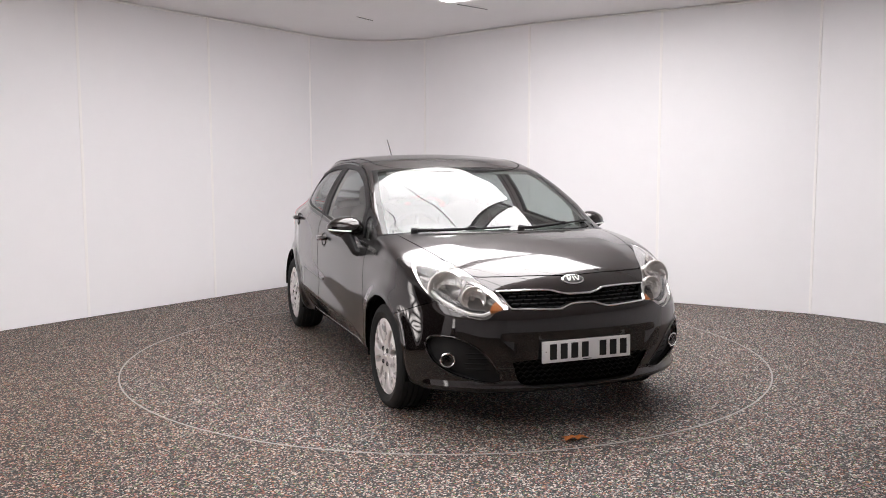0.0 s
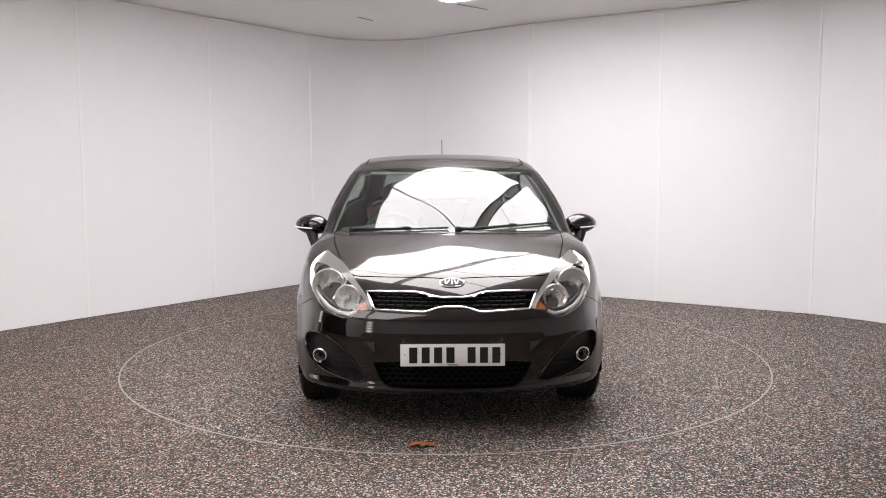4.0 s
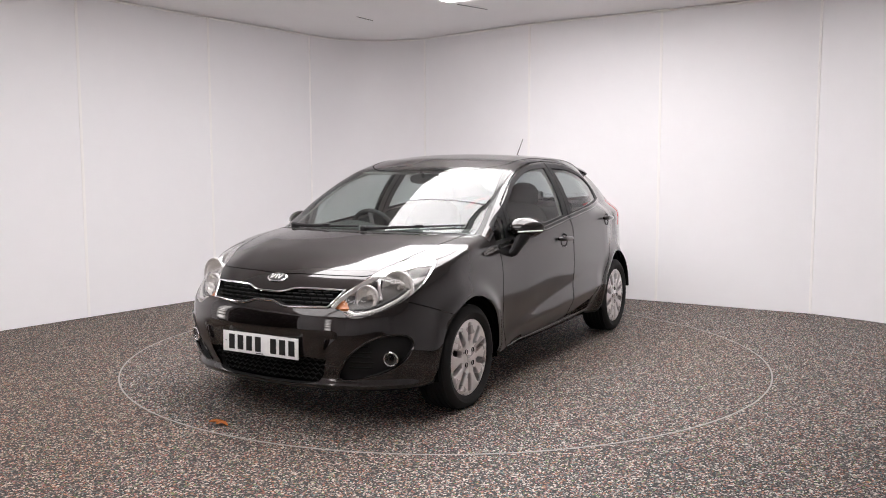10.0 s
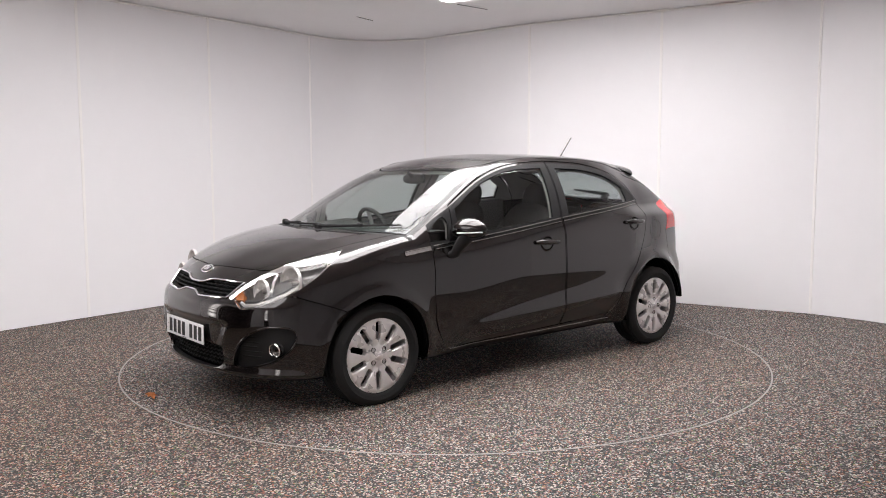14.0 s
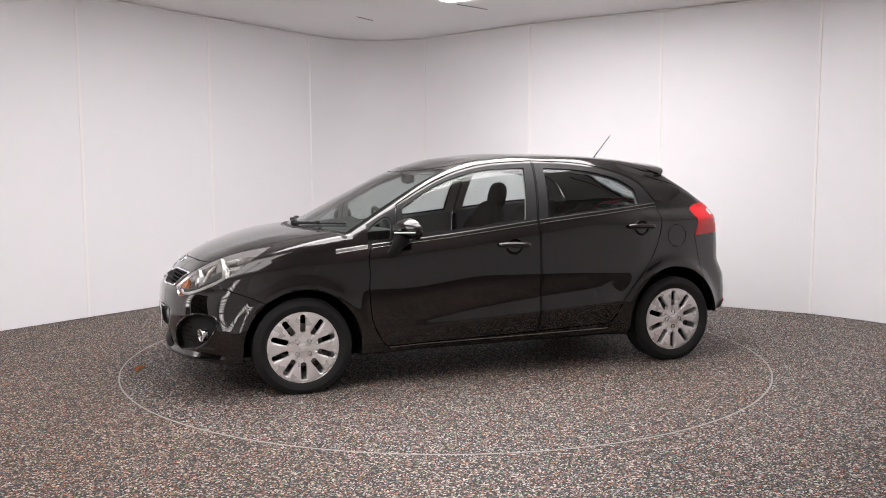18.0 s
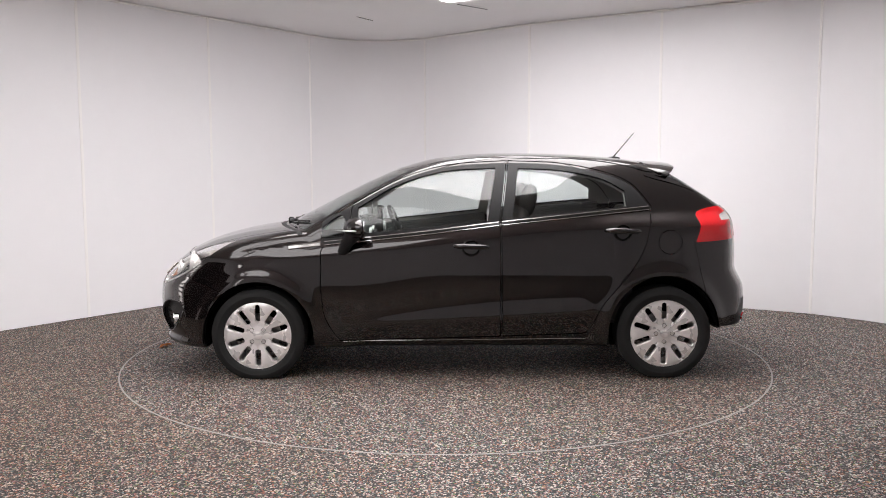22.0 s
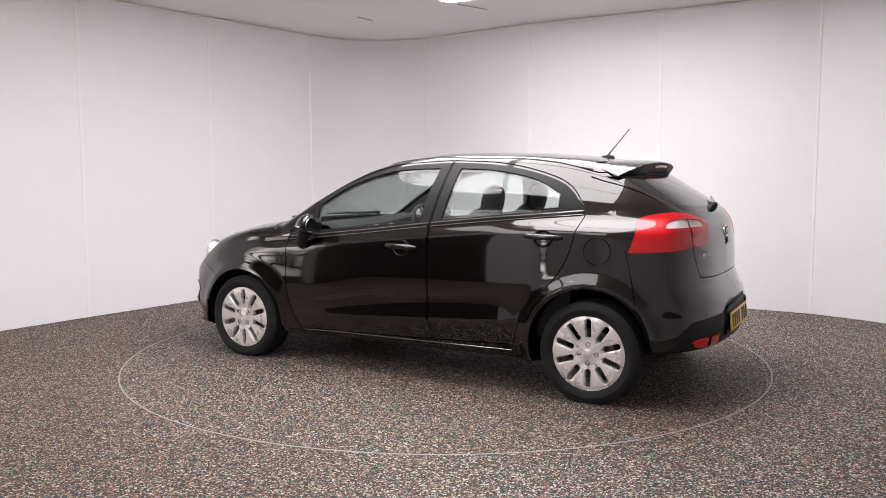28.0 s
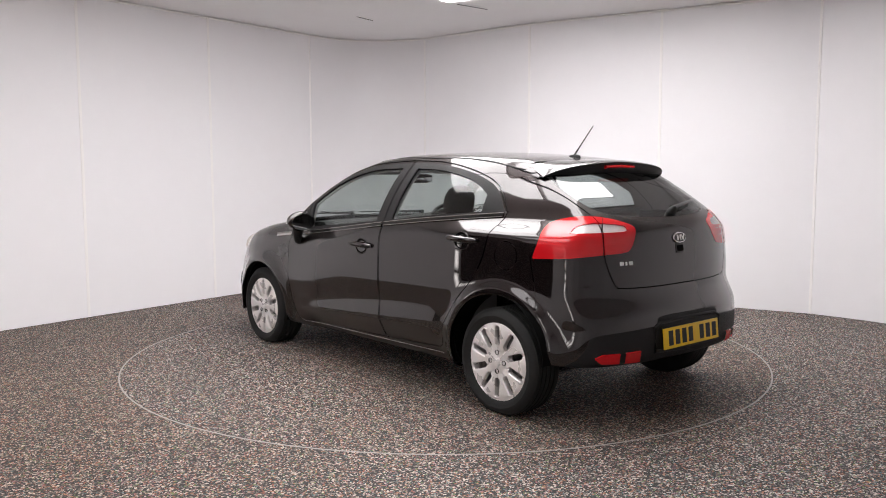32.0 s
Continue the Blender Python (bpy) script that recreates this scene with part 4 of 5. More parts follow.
def nose():
    # a near-black sheet behind the bars paints the opening's shaded depth
    g = shell("grille", pick("grille"), M_DARK, car, "black upper grille over a near-black sheet painted as shade", offset=0.035, rim=0)
    ring = both_sides([on_front(y, z)[0] + on_front(y, z)[1] * 0.002 for y, z in half_loop(GRILLE)])
    bm = bmesh.new()
    tube(bm, ring, 0.0062, 10, True)
    part("chrome_surround", bm, M_CHROME, car, "chrome grille surround")
    # the wall of the opening
    bm = bmesh.new()
    a = [bm.verts.new(p) for p in ring]
    b = [bm.verts.new(p + Vector((-0.04, 0, 0))) for p in ring]
    for i in range(len(ring)):
        bm.faces.new((a[i], a[(i + 1) % len(ring)], b[(i + 1) % len(ring)], b[i]))
    part("grille_wall", bm, M_PLASTIC, g)
    g_poly = outline(GRILLE, lambda p: p)
    for row, z in enumerate((0.637, 0.655, 0.673, 0.691, 0.704)):
        for k in range(-9, 10):
            y = 0.048 * (k + 0.5 * (row % 2))
            inside = [float(g_poly(np.array([[abs(y + d), z]]))[0]) for d in (-0.019, 0.0, 0.019)]
            if max(inside) > -0.002:
                continue
            q, n = on_front(y, z)
            bm = bmesh.new()
            m = seat_on(q, n, -0.012)
            for dx, w, sy in ((0, 0.039, 0.0065),):
                box(bm, (dx, 0, 0), (w, sy, 0.012), 0.002, m)
            part("grille_bar", bm, M_PLASTIC, g)
    # the same painted shade, set deeper, behind the lower mesh
    lg = shell("lower_grille", pick("lower_grille"), M_DARK, car, "black lower grille mesh over a near-black sheet painted as shade", offset=0.05, rim=0)
    ring = both_sides([on_front(y, z)[0] for y, z in half_loop(LOWER)])
    bm = bmesh.new()
    a = [bm.verts.new(p) for p in ring]
    b = [bm.verts.new(p + Vector((-0.055, 0, 0))) for p in ring]
    for i in range(len(ring)):
        bm.faces.new((a[i], a[(i + 1) % len(ring)], b[(i + 1) % len(ring)], b[i]))
    part("grille_wall", bm, M_PLASTIC, lg)
    l_poly = outline(LOWER, lambda p: p)
    for row in range(5):
        z = 0.250 + 0.026 * row
        pts = []
        for k in range(-20, 21):
            y = 0.02 * k
            if float(l_poly(np.array([[abs(y), z]]))[0]) < -0.004:
                q, n = on_front(y, z)
                pts.append(q + Vector((-0.02, 0, 0.006 * (1 if (k + row) % 2 else -1))))
        if len(pts) > 2:
            bm = bmesh.new()
            tube(bm, pts, 0.0045, 6)
            part("grille_bar", bm, M_MESH, lg)
    # number plate with plain bars
    q, n = on_front(0.0, 0.412)
    m = seat_on(Vector((q.x, 0, 0.412)), Vector((1, 0, 0.02)), 0.006)
    np_ = plate("front_plate", 0.520, 0.111, m, M_PLATE_W, car, 0.006, "white plate with black bars")
    bars((0.040, 0.040, 0.040, 0.040, -0.022, 0.040, 0.040, 0.040), -0.216, 0.0215, 0.079, m, M_BLACKINK, np_, 0.0035)
    for s in (-1, 1):
        plate("plate_screw", 0.006, 0.006, m @ Matrix.Translation((0.238 * s, 0.002, 0.0035)), M_STEEL, np_, 0.002)
    plate("maker_mark", 0.05, 0.004, m @ Matrix.Translation((0.0, -0.049, 0.0034)), M_BLACKINK, np_, 0.001, bevel=0)
    # badge: a bright oval with a dark field and plain strokes
    q, n = on_front(0.0, 0.752)
    badge(seat_on(q, n, 0.003), car, 0.066, 0.033)
    # fog lamps in their recesses
    for s in (1, -1):
        side = "left" if s > 0 else "right"
        fb = shell("fog_bezel", pick("fog_bezel"), M_PLASTIC, car, "black fog lamp recess", sides=side, offset=0.030, rim=0)
        ring = []
        for y, z in FOG:
            q, n = on_front(y, z)
            ring.append((q, n))
        bm = bmesh.new()
        a = [bm.verts.new((q.x, s * q.y, q.z)) for q, n in ring]
        b = [bm.verts.new((q.x - 0.032 * n.x, s * (q.y - 0.032 * n.y), q.z - 0.032 * n.z)) for q, n in ring]
        for i in range(len(ring)):
            bm.faces.new((a[i], a[(i + 1) % len(ring)], b[(i + 1) % len(ring)], b[i]))
        part("recess_wall", bm, M_PLASTIC, fb)
        bm = bmesh.new()
        tube(bm, [(q.x + 0.001 * n.x, s * (q.y + 0.001 * n.y), q.z + 0.001 * n.z) for q, n in ring], 0.0055, 8, True)
        part("recess_lip", bm, M_PAINT, fb)
        for k in range(5):
            z = 0.31 + 0.03 * k
            pts = []
            for j in range(8):
                y = 0.50 + 0.022 * j + 0.02 * k * 0.5
                if y > 0.625:
                    break
                q, n = on_front(y, z)
                q = q - n * 0.027
                pts.append((q.x, s * q.y, q.z))
            if len(pts) > 2:
                bm = bmesh.new()
                tube(bm, pts, 0.004, 6)
                part("recess_rib", bm, M_MESH, fb)
        q, n = on_front(0.689, 0.366)
        q, n = Vector((q.x, s * q.y, q.z)), Vector((n.x, s * n.y, n.z))
        m = seat_on(q, (n + Vector((1.2, 0, 0))).normalized(), -0.018)
        fl = new("fog_lamp")
        fl.parent = car
        fl["label"] = "round fog lamp with a chrome ring"
        bm = bmesh.new()
        lathe(bm, [(0.040, -0.02), (0.040, 0.010), (0.036, 0.014), (0.032, 0.012), (0.031, 0.004)], 32, "z", m)
        part("chrome_ring", bm, M_CHROME, fl)
        bm = bmesh.new()
        lathe(bm, [(0.031, 0.004), (0.022, -0.012), (0.008, -0.022), (0.0, -0.022)], 32, "z", m)
        part("reflector", bm, M_HOUSING, fl)
        bm = bmesh.new()
        lathe(bm, [(0.0315, 0.006), (0.022, 0.010), (0.0, 0.012)], 32, "z", m)
        part("lens", bm, M_LENS, fl)
        bm = bmesh.new()
        lathe(bm, [(0.012, -0.015), (0.011, -0.002), (0.0, 0.0)], 20, "z", m)
        part("bulb_cap", bm, M_DARK, fl)
        headlamp(s)


def badge(m, parent, a, b):
    bd = oval("badge", a, b, 0.005, m, M_CHROME, parent, "bright oval badge with plain dark strokes")
    oval("badge_field", a * 0.86, b * 0.80, 0.0012, m @ Matrix.Translation((0, 0, 0.0052)), M_DARKTRIM, bd, dome=0.2)
    for x, w, tilt in ((-0.50, 0.10, 0), (-0.30, 0.10, 0.5), (0.0, 0.10, 0), (0.26, 0.10, -0.35), (0.46, 0.10, 0.35)):
        bm = bmesh.new()
        box(bm, (0, 0, 0), (w * a, b * 1.0, 0.002), 0, m @ Matrix.Translation((x * a, 0, 0.0078)) @ Matrix.Rotation(-tilt, 4, "Z"))
        part("badge_stroke", bm, M_WHITE, bd, smooth=False)
    return bd


def headlamp(s):
    side = "left" if s > 0 else "right"
    hl = shell("headlamp", pick("headlamp"), M_HOUSING, car, "clear headlamp with silver housing", sides=side, offset=0.055, rim=0)
    # side wall between lens and housing
    bm = bmesh.new()
    ring = []
    for h, z in LAMP_F:
        p0 = (np.array([h, -h]) * 0.7071)
        q, n = meet((p0[0] + 2.0 * 0.7071, p0[1] + 2.0 * 0.7071, z), (-1, -1, 0), 3.0)
        ring.append((q, n))
    a = [bm.verts.new((q.x - 0.002 * n.x, s * (q.y - 0.002 * n.y), q.z - 0.002 * n.z)) for q, n in ring]
    b = [bm.verts.new((q.x - 0.056 * n.x, s * (q.y - 0.056 * n.y), q.z - 0.056 * n.z)) for q, n in ring]
    for i in range(len(ring)):
        bm.faces.new((a[i], a[(i + 1) % len(ring)], b[(i + 1) % len(ring)], b[i]))
    part("housing_wall", bm, M_HOUSING, hl, smooth=True)
    shell("lens", pick("headlamp"), M_LENS, hl, sides=side, offset=0.001, rim=0)

    def spot(h, z, back):
        p0 = np.array([h, -h]) * 0.7071
        q, n = meet((p0[0] + 1.4142, p0[1] + 1.4142, z), (-1, -1, 0), 3.0)
        q = q - n * back
        return Vector((q.x, s * q.y, q.z)), (Vector((1.0, s * 0.12, 0.10))).normalized()

    # a broad bright rim inside the outline, widest at the swept-back end
    loop, inner = [], []
    n = len(LAMP_F)
    for i in range(n):
        p0, p1 = LAMP_F[i - 1], LAMP_F[(i + 1) % n]
        d = p1 - p0
        d = d / max(np.linalg.norm(d), 1e-9)
        # the outline runs clockwise, so its inner side lies to the right of its way
        into = np.array([d[1], -d[0]])
        h = LAMP_F[i][0]
        w = 0.003 + 0.029 * float(step01((-into[1] - 0.1) / 0.5)) * (1 - 0.55 * float(step01((h - 0.65) / 0.35))) + 0.010 * float(step01((0.66 - h) / 0.1))
        loop.append(LAMP_F[i])
        inner.append(LAMP_F[i] + into * w)
    bm = bmesh.new()
    rows = [[bm.verts.new(spot(h, z, back)[0]) for (h, z), back in ((o, 0.003), ((o + q) / 2, 0.006), (q, 0.012), (q, 0.050))] for o, q in zip(loop, inner)]
    for i in range(n):
        for j in range(3):
            bm.faces.new((rows[i][j], rows[i][j + 1], rows[(i + 1) % n][j + 1], rows[(i + 1) % n][j]))
    part("bright_rim", bm, M_BOWL, hl, "bright chromed inner rim")
    # faceted reflectors, each with its bulb and bulb shield
    for name, h, z, r, back, tail in (("main_reflector", 0.775, 0.738, 0.082, 0.030, 0.052), ("beam_reflector", 0.940, 0.688, 0.060, 0.026, 0.042)):
        q, d = spot(h, z, back)
        m = seat_on(q, d, 0.0)
        bm = bmesh.new()
        lathe(bm, [(r * 1.10, -0.012), (r * 1.10, 0.004), (r * 1.05, 0.007), (r, 0.005), (r * 0.985, -0.004)], 44, "z", m)
        part("reflector_ring", bm, M_SILVER, hl, "silver reflector ring")
        bm = bmesh.new()
        rng = random.Random(int(1000 * h))
        lathe(bm, [(r * f, -0.002 - tail * (1 - f * f) + 0.003 * (i % 2)) for i, f in enumerate((1.0, 0.84, 0.68, 0.52, 0.36, 0.2))] + [(0.0, -tail)], 22, "z", m)
        for v in bm.verts:
            v.co += d * rng.uniform(-0.0035, 0.0035)
        part(name, bm, M_REFL, hl, "faceted bright reflector", smooth=False)
        bm = bmesh.new()
        lathe(bm, [(0.014, -tail), (0.013, -0.016), (0.009, -0.008), (0.0, -0.006)], 20, "z", m)
        part("bulb", bm, M_BULB, hl, "bulb with a dark tip")
    # amber indicator wedge beside the grille end
    bm = bmesh.new()
    wedge = [(1.035, 0.636), (1.088, 0.636), (1.084, 0.650), (1.060, 0.680), (1.040, 0.662)]
    low = [bm.verts.new(spot(h, z, 0.050)[0]) for h, z in wedge]
    high = [bm.verts.new(spot(h, z, 0.024)[0]) for h, z in wedge]
    bm.faces.new(high)
    for i in range(5):
        bm.faces.new((low[i], low[(i + 1) % 5], high[(i + 1) % 5], high[i]))
    part("indicator", bm, M_AMBER, hl, "amber indicator", smooth=False)
    # chromed lower trim with a dark slot over it, and a clear finned side marker
    for name, path, r, mt in (("lower_trim", [(0.70, 0.712), (0.78, 0.668), (0.87, 0.634), (0.95, 0.612), (1.01, 0.606), (1.04, 0.622)], 0.008, M_SILVER), ("dark_slot", [(0.72, 0.722), (0.80, 0.680), (0.88, 0.648), (0.955, 0.630), (1.015, 0.628)], 0.007, M_DARKTRIM)):
        bm = bmesh.new()
        tube(bm, [spot(h, z, 0.016)[0] for h, z in path], r, 8)
        part(name, bm, mt, hl)
    for k in range(7):
        bm = bmesh.new()
        h = 0.80 + 0.022 * k
        z = 0.657 - 0.0085 * k
        tube(bm, [spot(h, z, 0.011)[0], spot(h + 0.012, z - 0.012, 0.009)[0]], 0.0022, 4)
        part("trim_fin", bm, M_SILVER, hl)
    bm = bmesh.new()
    tube(bm, [spot(h, z, 0.024)[0] for h, z in ((0.862, 0.772), (0.872, 0.73), (0.870, 0.672))], 0.010, 8)
    part("divider", bm, M_BOWL, hl)


nose()


# ---- tail: lamps, plate, badge, spoiler, wiper ----
def tail():
    for s in (1, -1):
        side = "left" if s > 0 else "right"
        m0, clear = pick("tail_lamp"), pick("tail_lamp", "clear")
        tl = shell("tail_lamp", m0 & ~clear, M_TAIL, car, "red tail lamp with a clear band", sides=side, offset=-0.002, rim=0.014)
        shell("clear_band", clear, M_CLEARBAND, tl, "pale clear band", sides=side, offset=0.006, rim=0.0)
        shell("clear_lens", clear, M_LENS, tl, sides=side, offset=-0.001, rim=0)
        # the split between the lamp's two halves
        bm = bmesh.new()
        pts = []
        for k in range(9):
            z = 0.888 + (1.086 - 0.888) * k / 8
            hh = 0.868 + 0.004 * math.sin(k)
            p0 = np.array([-hh, -hh]) * 0.7071
            q, n = meet((p0[0] - 1.4142, p0[1] + 1.4142, z), (1, -1, 0), 3.0)
            pts.append((q.x - n.x * -0.0005, s * (q.y + n.y * 0.0005), q.z))
        tube(bm, pts, 0.003, 6)
        part("lamp_split", bm, M_DARK, tl)
        for z in (0.945, 0.985):
            bm = bmesh.new()
            pts = []
            for k in range(12):
                hh = 0.565 + 0.038 * k
                p0 = np.array([-hh, -hh]) * 0.7071
                q, n = meet((p0[0] - 1.4142, p0[1] + 1.4142, z), (1, -1, 0), 3.0)
                pts.append((q.x + n.x * 0.0008, s * (q.y + n.y * 0.0008), q.z))
            tube(bm, pts, 0.002, 6)
            part("lamp_rib", bm, M_REFLRED, tl)
        # low red reflectors
        bm = bmesh.new()
        rows = []
        for k in range(9):
            y = 0.405 + 0.255 * k / 8
            zt, zb = 0.394 - 0.004 * k / 8, 0.333 + 0.010 * (k / 8) ** 2
            if k == 8:
                zt, zb = 0.376, 0.364
            row = []
            for z, lift in ((zt, -0.004), (zt - 0.004, 0.010), (zb + 0.004, 0.010), (zb, -0.004)):
                q, n = on_back(y, z)
                q = q + n * lift
                row.append(bm.verts.new((q.x, s * q.y, q.z)))
            rows.append(row)
        for k in (0, 1, 2, 4, 5, 6, 7):
            for j in range(3):
                bm.faces.new((rows[k][j], rows[k][j + 1], rows[k + 1][j + 1], rows[k + 1][j]))
        part("rear_reflector", bm, M_TAIL, car, "low red fog lamp and reflector")
    q, n = on_back(0.0, 0.436)
    m = seat_on(Vector((q.x, 0, 0.436)), Vector((-1, 0, 0.10)), 0.008)
    pl = plate("rear_plate", 0.520, 0.111, m, M_PLATE_Y, car, 0.006, "yellow plate with black bars")
    bars((0.040, 0.040, 0.040, 0.040, -0.022, 0.040, 0.040, 0.040), -0.216, 0.0215, 0.079, m, M_BLACKINK, pl, 0.0035)
    for s in (-1, 1):
        plate("plate_screw", 0.008, 0.008, m @ Matrix.Translation((0.238 * s, 0.0, 0.0035)), M_PLATE_Y, pl, 0.003)
    bm = bmesh.new()
    pts = [on_back(y, z)[0] + Vector((-0.004, 0, 0)) for y, z in ((-0.30, 0.375), (-0.30, 0.50), (-0.26, 0.525), (0.0, 0.532), (0.26, 0.525), (0.30, 0.50), (0.30, 0.375), (0.0, 0.362))]
    tube(bm, pts, 0.010, 8, True)
    part("plate_surround", bm, M_PLASTIC, car)
    q, n = on_back(0.0, 0.955)
    badge(seat_on(q, n, 0.005), car, 0.060, 0.030)
    q, n = on_back(0.0, 0.928)
    th = plate("tailgate_handle", 0.078, 0.112, seat_on(q, n, 0.0), M_GLOSS, car, 0.004, "black tailgate handle panel", 0.0019)
    q, n = on_back(0.0, 0.898)
    # a flat near-black plate paints the shade of the grip hole
    plate("grip_shade", 0.060, 0.034, seat_on(q, n, 0.0015), M_DARK, th, 0.004)
    # model badge: three plain bright strokes
    q, n = on_back(0.435, 0.842)
    m = seat_on(q, n, 0.002)
    for k, w in enumerate((0.026, 0.012, 0.026)):
        plate("model_badge", w, 0.020, m @ Matrix.Translation((-0.030 + 0.030 * k, 0, 0)), M_WHITE, car, 0.004, "small bright badge bar")
    # roof spoiler: a glossy top, a satin face behind with the high brake light
    bm, fm = bmesh.new(), bmesh.new()
    rows, faces = [], []
    for k in range(-20, 21):
        y = 0.545 * k / 20
        e = abs(k) / 20
        x_front = -1.215 - 0.03 * e * e
        x_tip = -1.462 + 0.032 * e ** 2 + 0.07 * e ** 8
        z_tip = 1.372 - 0.049 * e ** 2 - 0.035 * e ** 10
        top_f = on_top(x_front, y * 0.92)[0].z + 0.001
        row = []
        for u, dz in ((0.0, 0.0), (0.25, 0.004), (0.5, 0.006), (0.75, 0.006), (0.93, 0.003), (1.0, -0.003)):
            x, w = x_front + (x_tip - x_front) * u, y * (0.92 + 0.08 * u)
            h = top_f + (z_tip - top_f) * u + dz * (1 - e ** 4)
            if u < 0.9:
                h = max(h, on_top(x, w)[0].z + 0.002)
            row.append(bm.verts.new((x, w, h)))
        row.append(bm.verts.new((-1.30, y * 0.98, z_tip - 0.01)))
        rows.append(row)
        h = 0.062 * (1 - e ** 6) + 0.004
        face = []
        for dx, dz in ((0.003, -0.004), (0.005, -0.010), (0.016, -0.6 * h), (0.030, -h + 0.006), (0.040, -h), (0.16, -h + 0.01)):
            face.append(fm.verts.new((x_tip + dx, y * (1 - 0.03 * (dx > 0.1)), z_tip + max(dz, -h))))
        faces.append(face)
    for b, rr in ((bm, rows), (fm, faces)):
        for i in range(len(rr) - 1):
            for j in range(len(rr[0]) - 1):
                b.faces.new((rr[i][j], rr[i][j + 1], rr[i + 1][j + 1], rr[i + 1][j]))
    ends = [[v.co.copy() for v in rows[i][:6]] for i in (0, -1)]
    sp = part("spoiler", bm, M_PAINT, car, "black roof spoiler")
    # closed ends down to the pillar
    for line in ends:
        em = bmesh.new()
        pairs = []
        for co in line:
            foot = min(on_top(co.x, co.y * 0.97)[0].z - 0.006, co.z - 0.004)
            pairs.append((em.verts.new(co), em.verts.new((co.x, co.y * 0.97, foot))))
        for i in range(5):
            em.faces.new((pairs[i][0], pairs[i][1], pairs[i + 1][1], pairs[i + 1][0]))
        part("spoiler_end", em, M_PAINT, sp)
    part("spoiler_face", fm, M_PLASTIC, sp, "satin black rear face")
    bm = bmesh.new()
    pts = [(-1.455 + 0.032 * (0.03 * k) ** 2, 0.545 * 0.03 * k, 1.344 - 0.049 * (0.03 * k) ** 2) for k in range(-8, 9)]
    tube(bm, pts, 0.0125, 10, flat=0.8)
    part("brake_light", bm, M_REFLRED, sp, "red high brake light")
    # rear wiper
    q, n = on_back(-0.06, 1.088)
    rw = oval("rear_wiper", 0.035, 0.024, 0.03, seat_on(q, n, 0.0), M_PLASTIC, car, "black rear wiper", dome=0.6)
    pts = []
    for k in range(9):
        y = -0.06 - 0.29 * k / 8
        q, n = on_back(y, 1.094 + 0.035 * k / 8)
        pts.append(q + n * 0.018)
    bm = bmesh.new()
    tube(bm, pts, [0.018 - 0.0012 * k for k in range(9)], 8)
    part("wiper_arm", bm, M_GLOSS, rw)
    # aerial
    q, n = on_top(-1.115, 0.0)
    base = oval("aerial", 0.046, 0.016, 0.010, seat_on(q, Vector((0, 0, 1)), 0.002, Vector((0, 1, 0))), M_PLASTIC, car, "black roof aerial", dome=0.5)
    bm = bmesh.new()
    tube(bm, [q + Vector((0, 0, 0.012)), q + Vector((-0.035, 0, 0.055)), q + Vector((-0.140, 0, 0.180))], [0.006, 0.0035, 0.0028], 8)
    part("rod", bm, M_PLASTIC, base)


tail()


# ---- sides: mirrors, handles, mouldings; wipers ----
def mirror(s):
    mr = new("door_mirror")
    mr.parent = car
    mr["label"] = "black door mirror with a clear indicator strip"
    bm = bmesh.new()
    bmesh.ops.create_uvsphere(bm, u_segments=32, v_segments=20, radius=1.0)
    for v in bm.verts:
        x, y, z = v.co
        # fore-aft, across, up; flat at the back
        fx = 0.092 * (x if x > 0 else x * 0.35)
        fy = 0.114 * y
        fz = 0.074 * (z * (1 - 0.12 * y) if z > 0 else z * 0.76)
        v.co = Vector((0.640 + fx + 0.03 * -y, s * (0.884 + fy), 0.962 + fz + 0.006 * y))
    part("mirror_shell", bm, M_PAINT, mr)
    bm = bmesh.new()
    m = seat_on(Vector((0.607, s * 0.881, 0.962)), Vector((-1, s * -0.10, 0.0)), 0.002)
    lathe(bm, [(1.0, 0.0), (0.98, 0.004), (0.0, 0.005)], 32, "z", m @ Matrix.Diagonal((0.100, 0.058, 1, 1)))
    part("mirror_glass", bm, M_MIRROR, mr, "mirror glass")
    bm = bmesh.new()
    pts = []
    for k in range(12):
        a = -0.10 + 1.35 * k / 11
        y = math.sin(a)
        x = math.cos(a)
        pts.append((0.640 + 0.0915 * x - 0.03 * y, s * (0.884 + 0.1140 * y), 0.950 + 0.006 * y))
    tube(bm, pts, 0.0060, 8, flat=0.8)
    part("indicator_strip", bm, M_WHITE, mr, "clear indicator strip")
    bm = bmesh.new()
    q0, _ = on_side(0.742, 0.812, s)
    rings = [(q0 + Vector((0, -s * 0.02, 0)), 0.028), (q0 + Vector((-0.006, s * 0.012, 0.012)), 0.026), (Vector((0.712, s * 0.868, 0.872)), 0.030), (Vector((0.672, s * 0.884, 0.925)), 0.040)]
    tube(bm, [r[0] for r in rings], [r[1] for r in rings], 12, up=Vector((1, 0, 0)), flat=1.3)
    part("mirror_arm", bm, M_PLASTIC, mr)


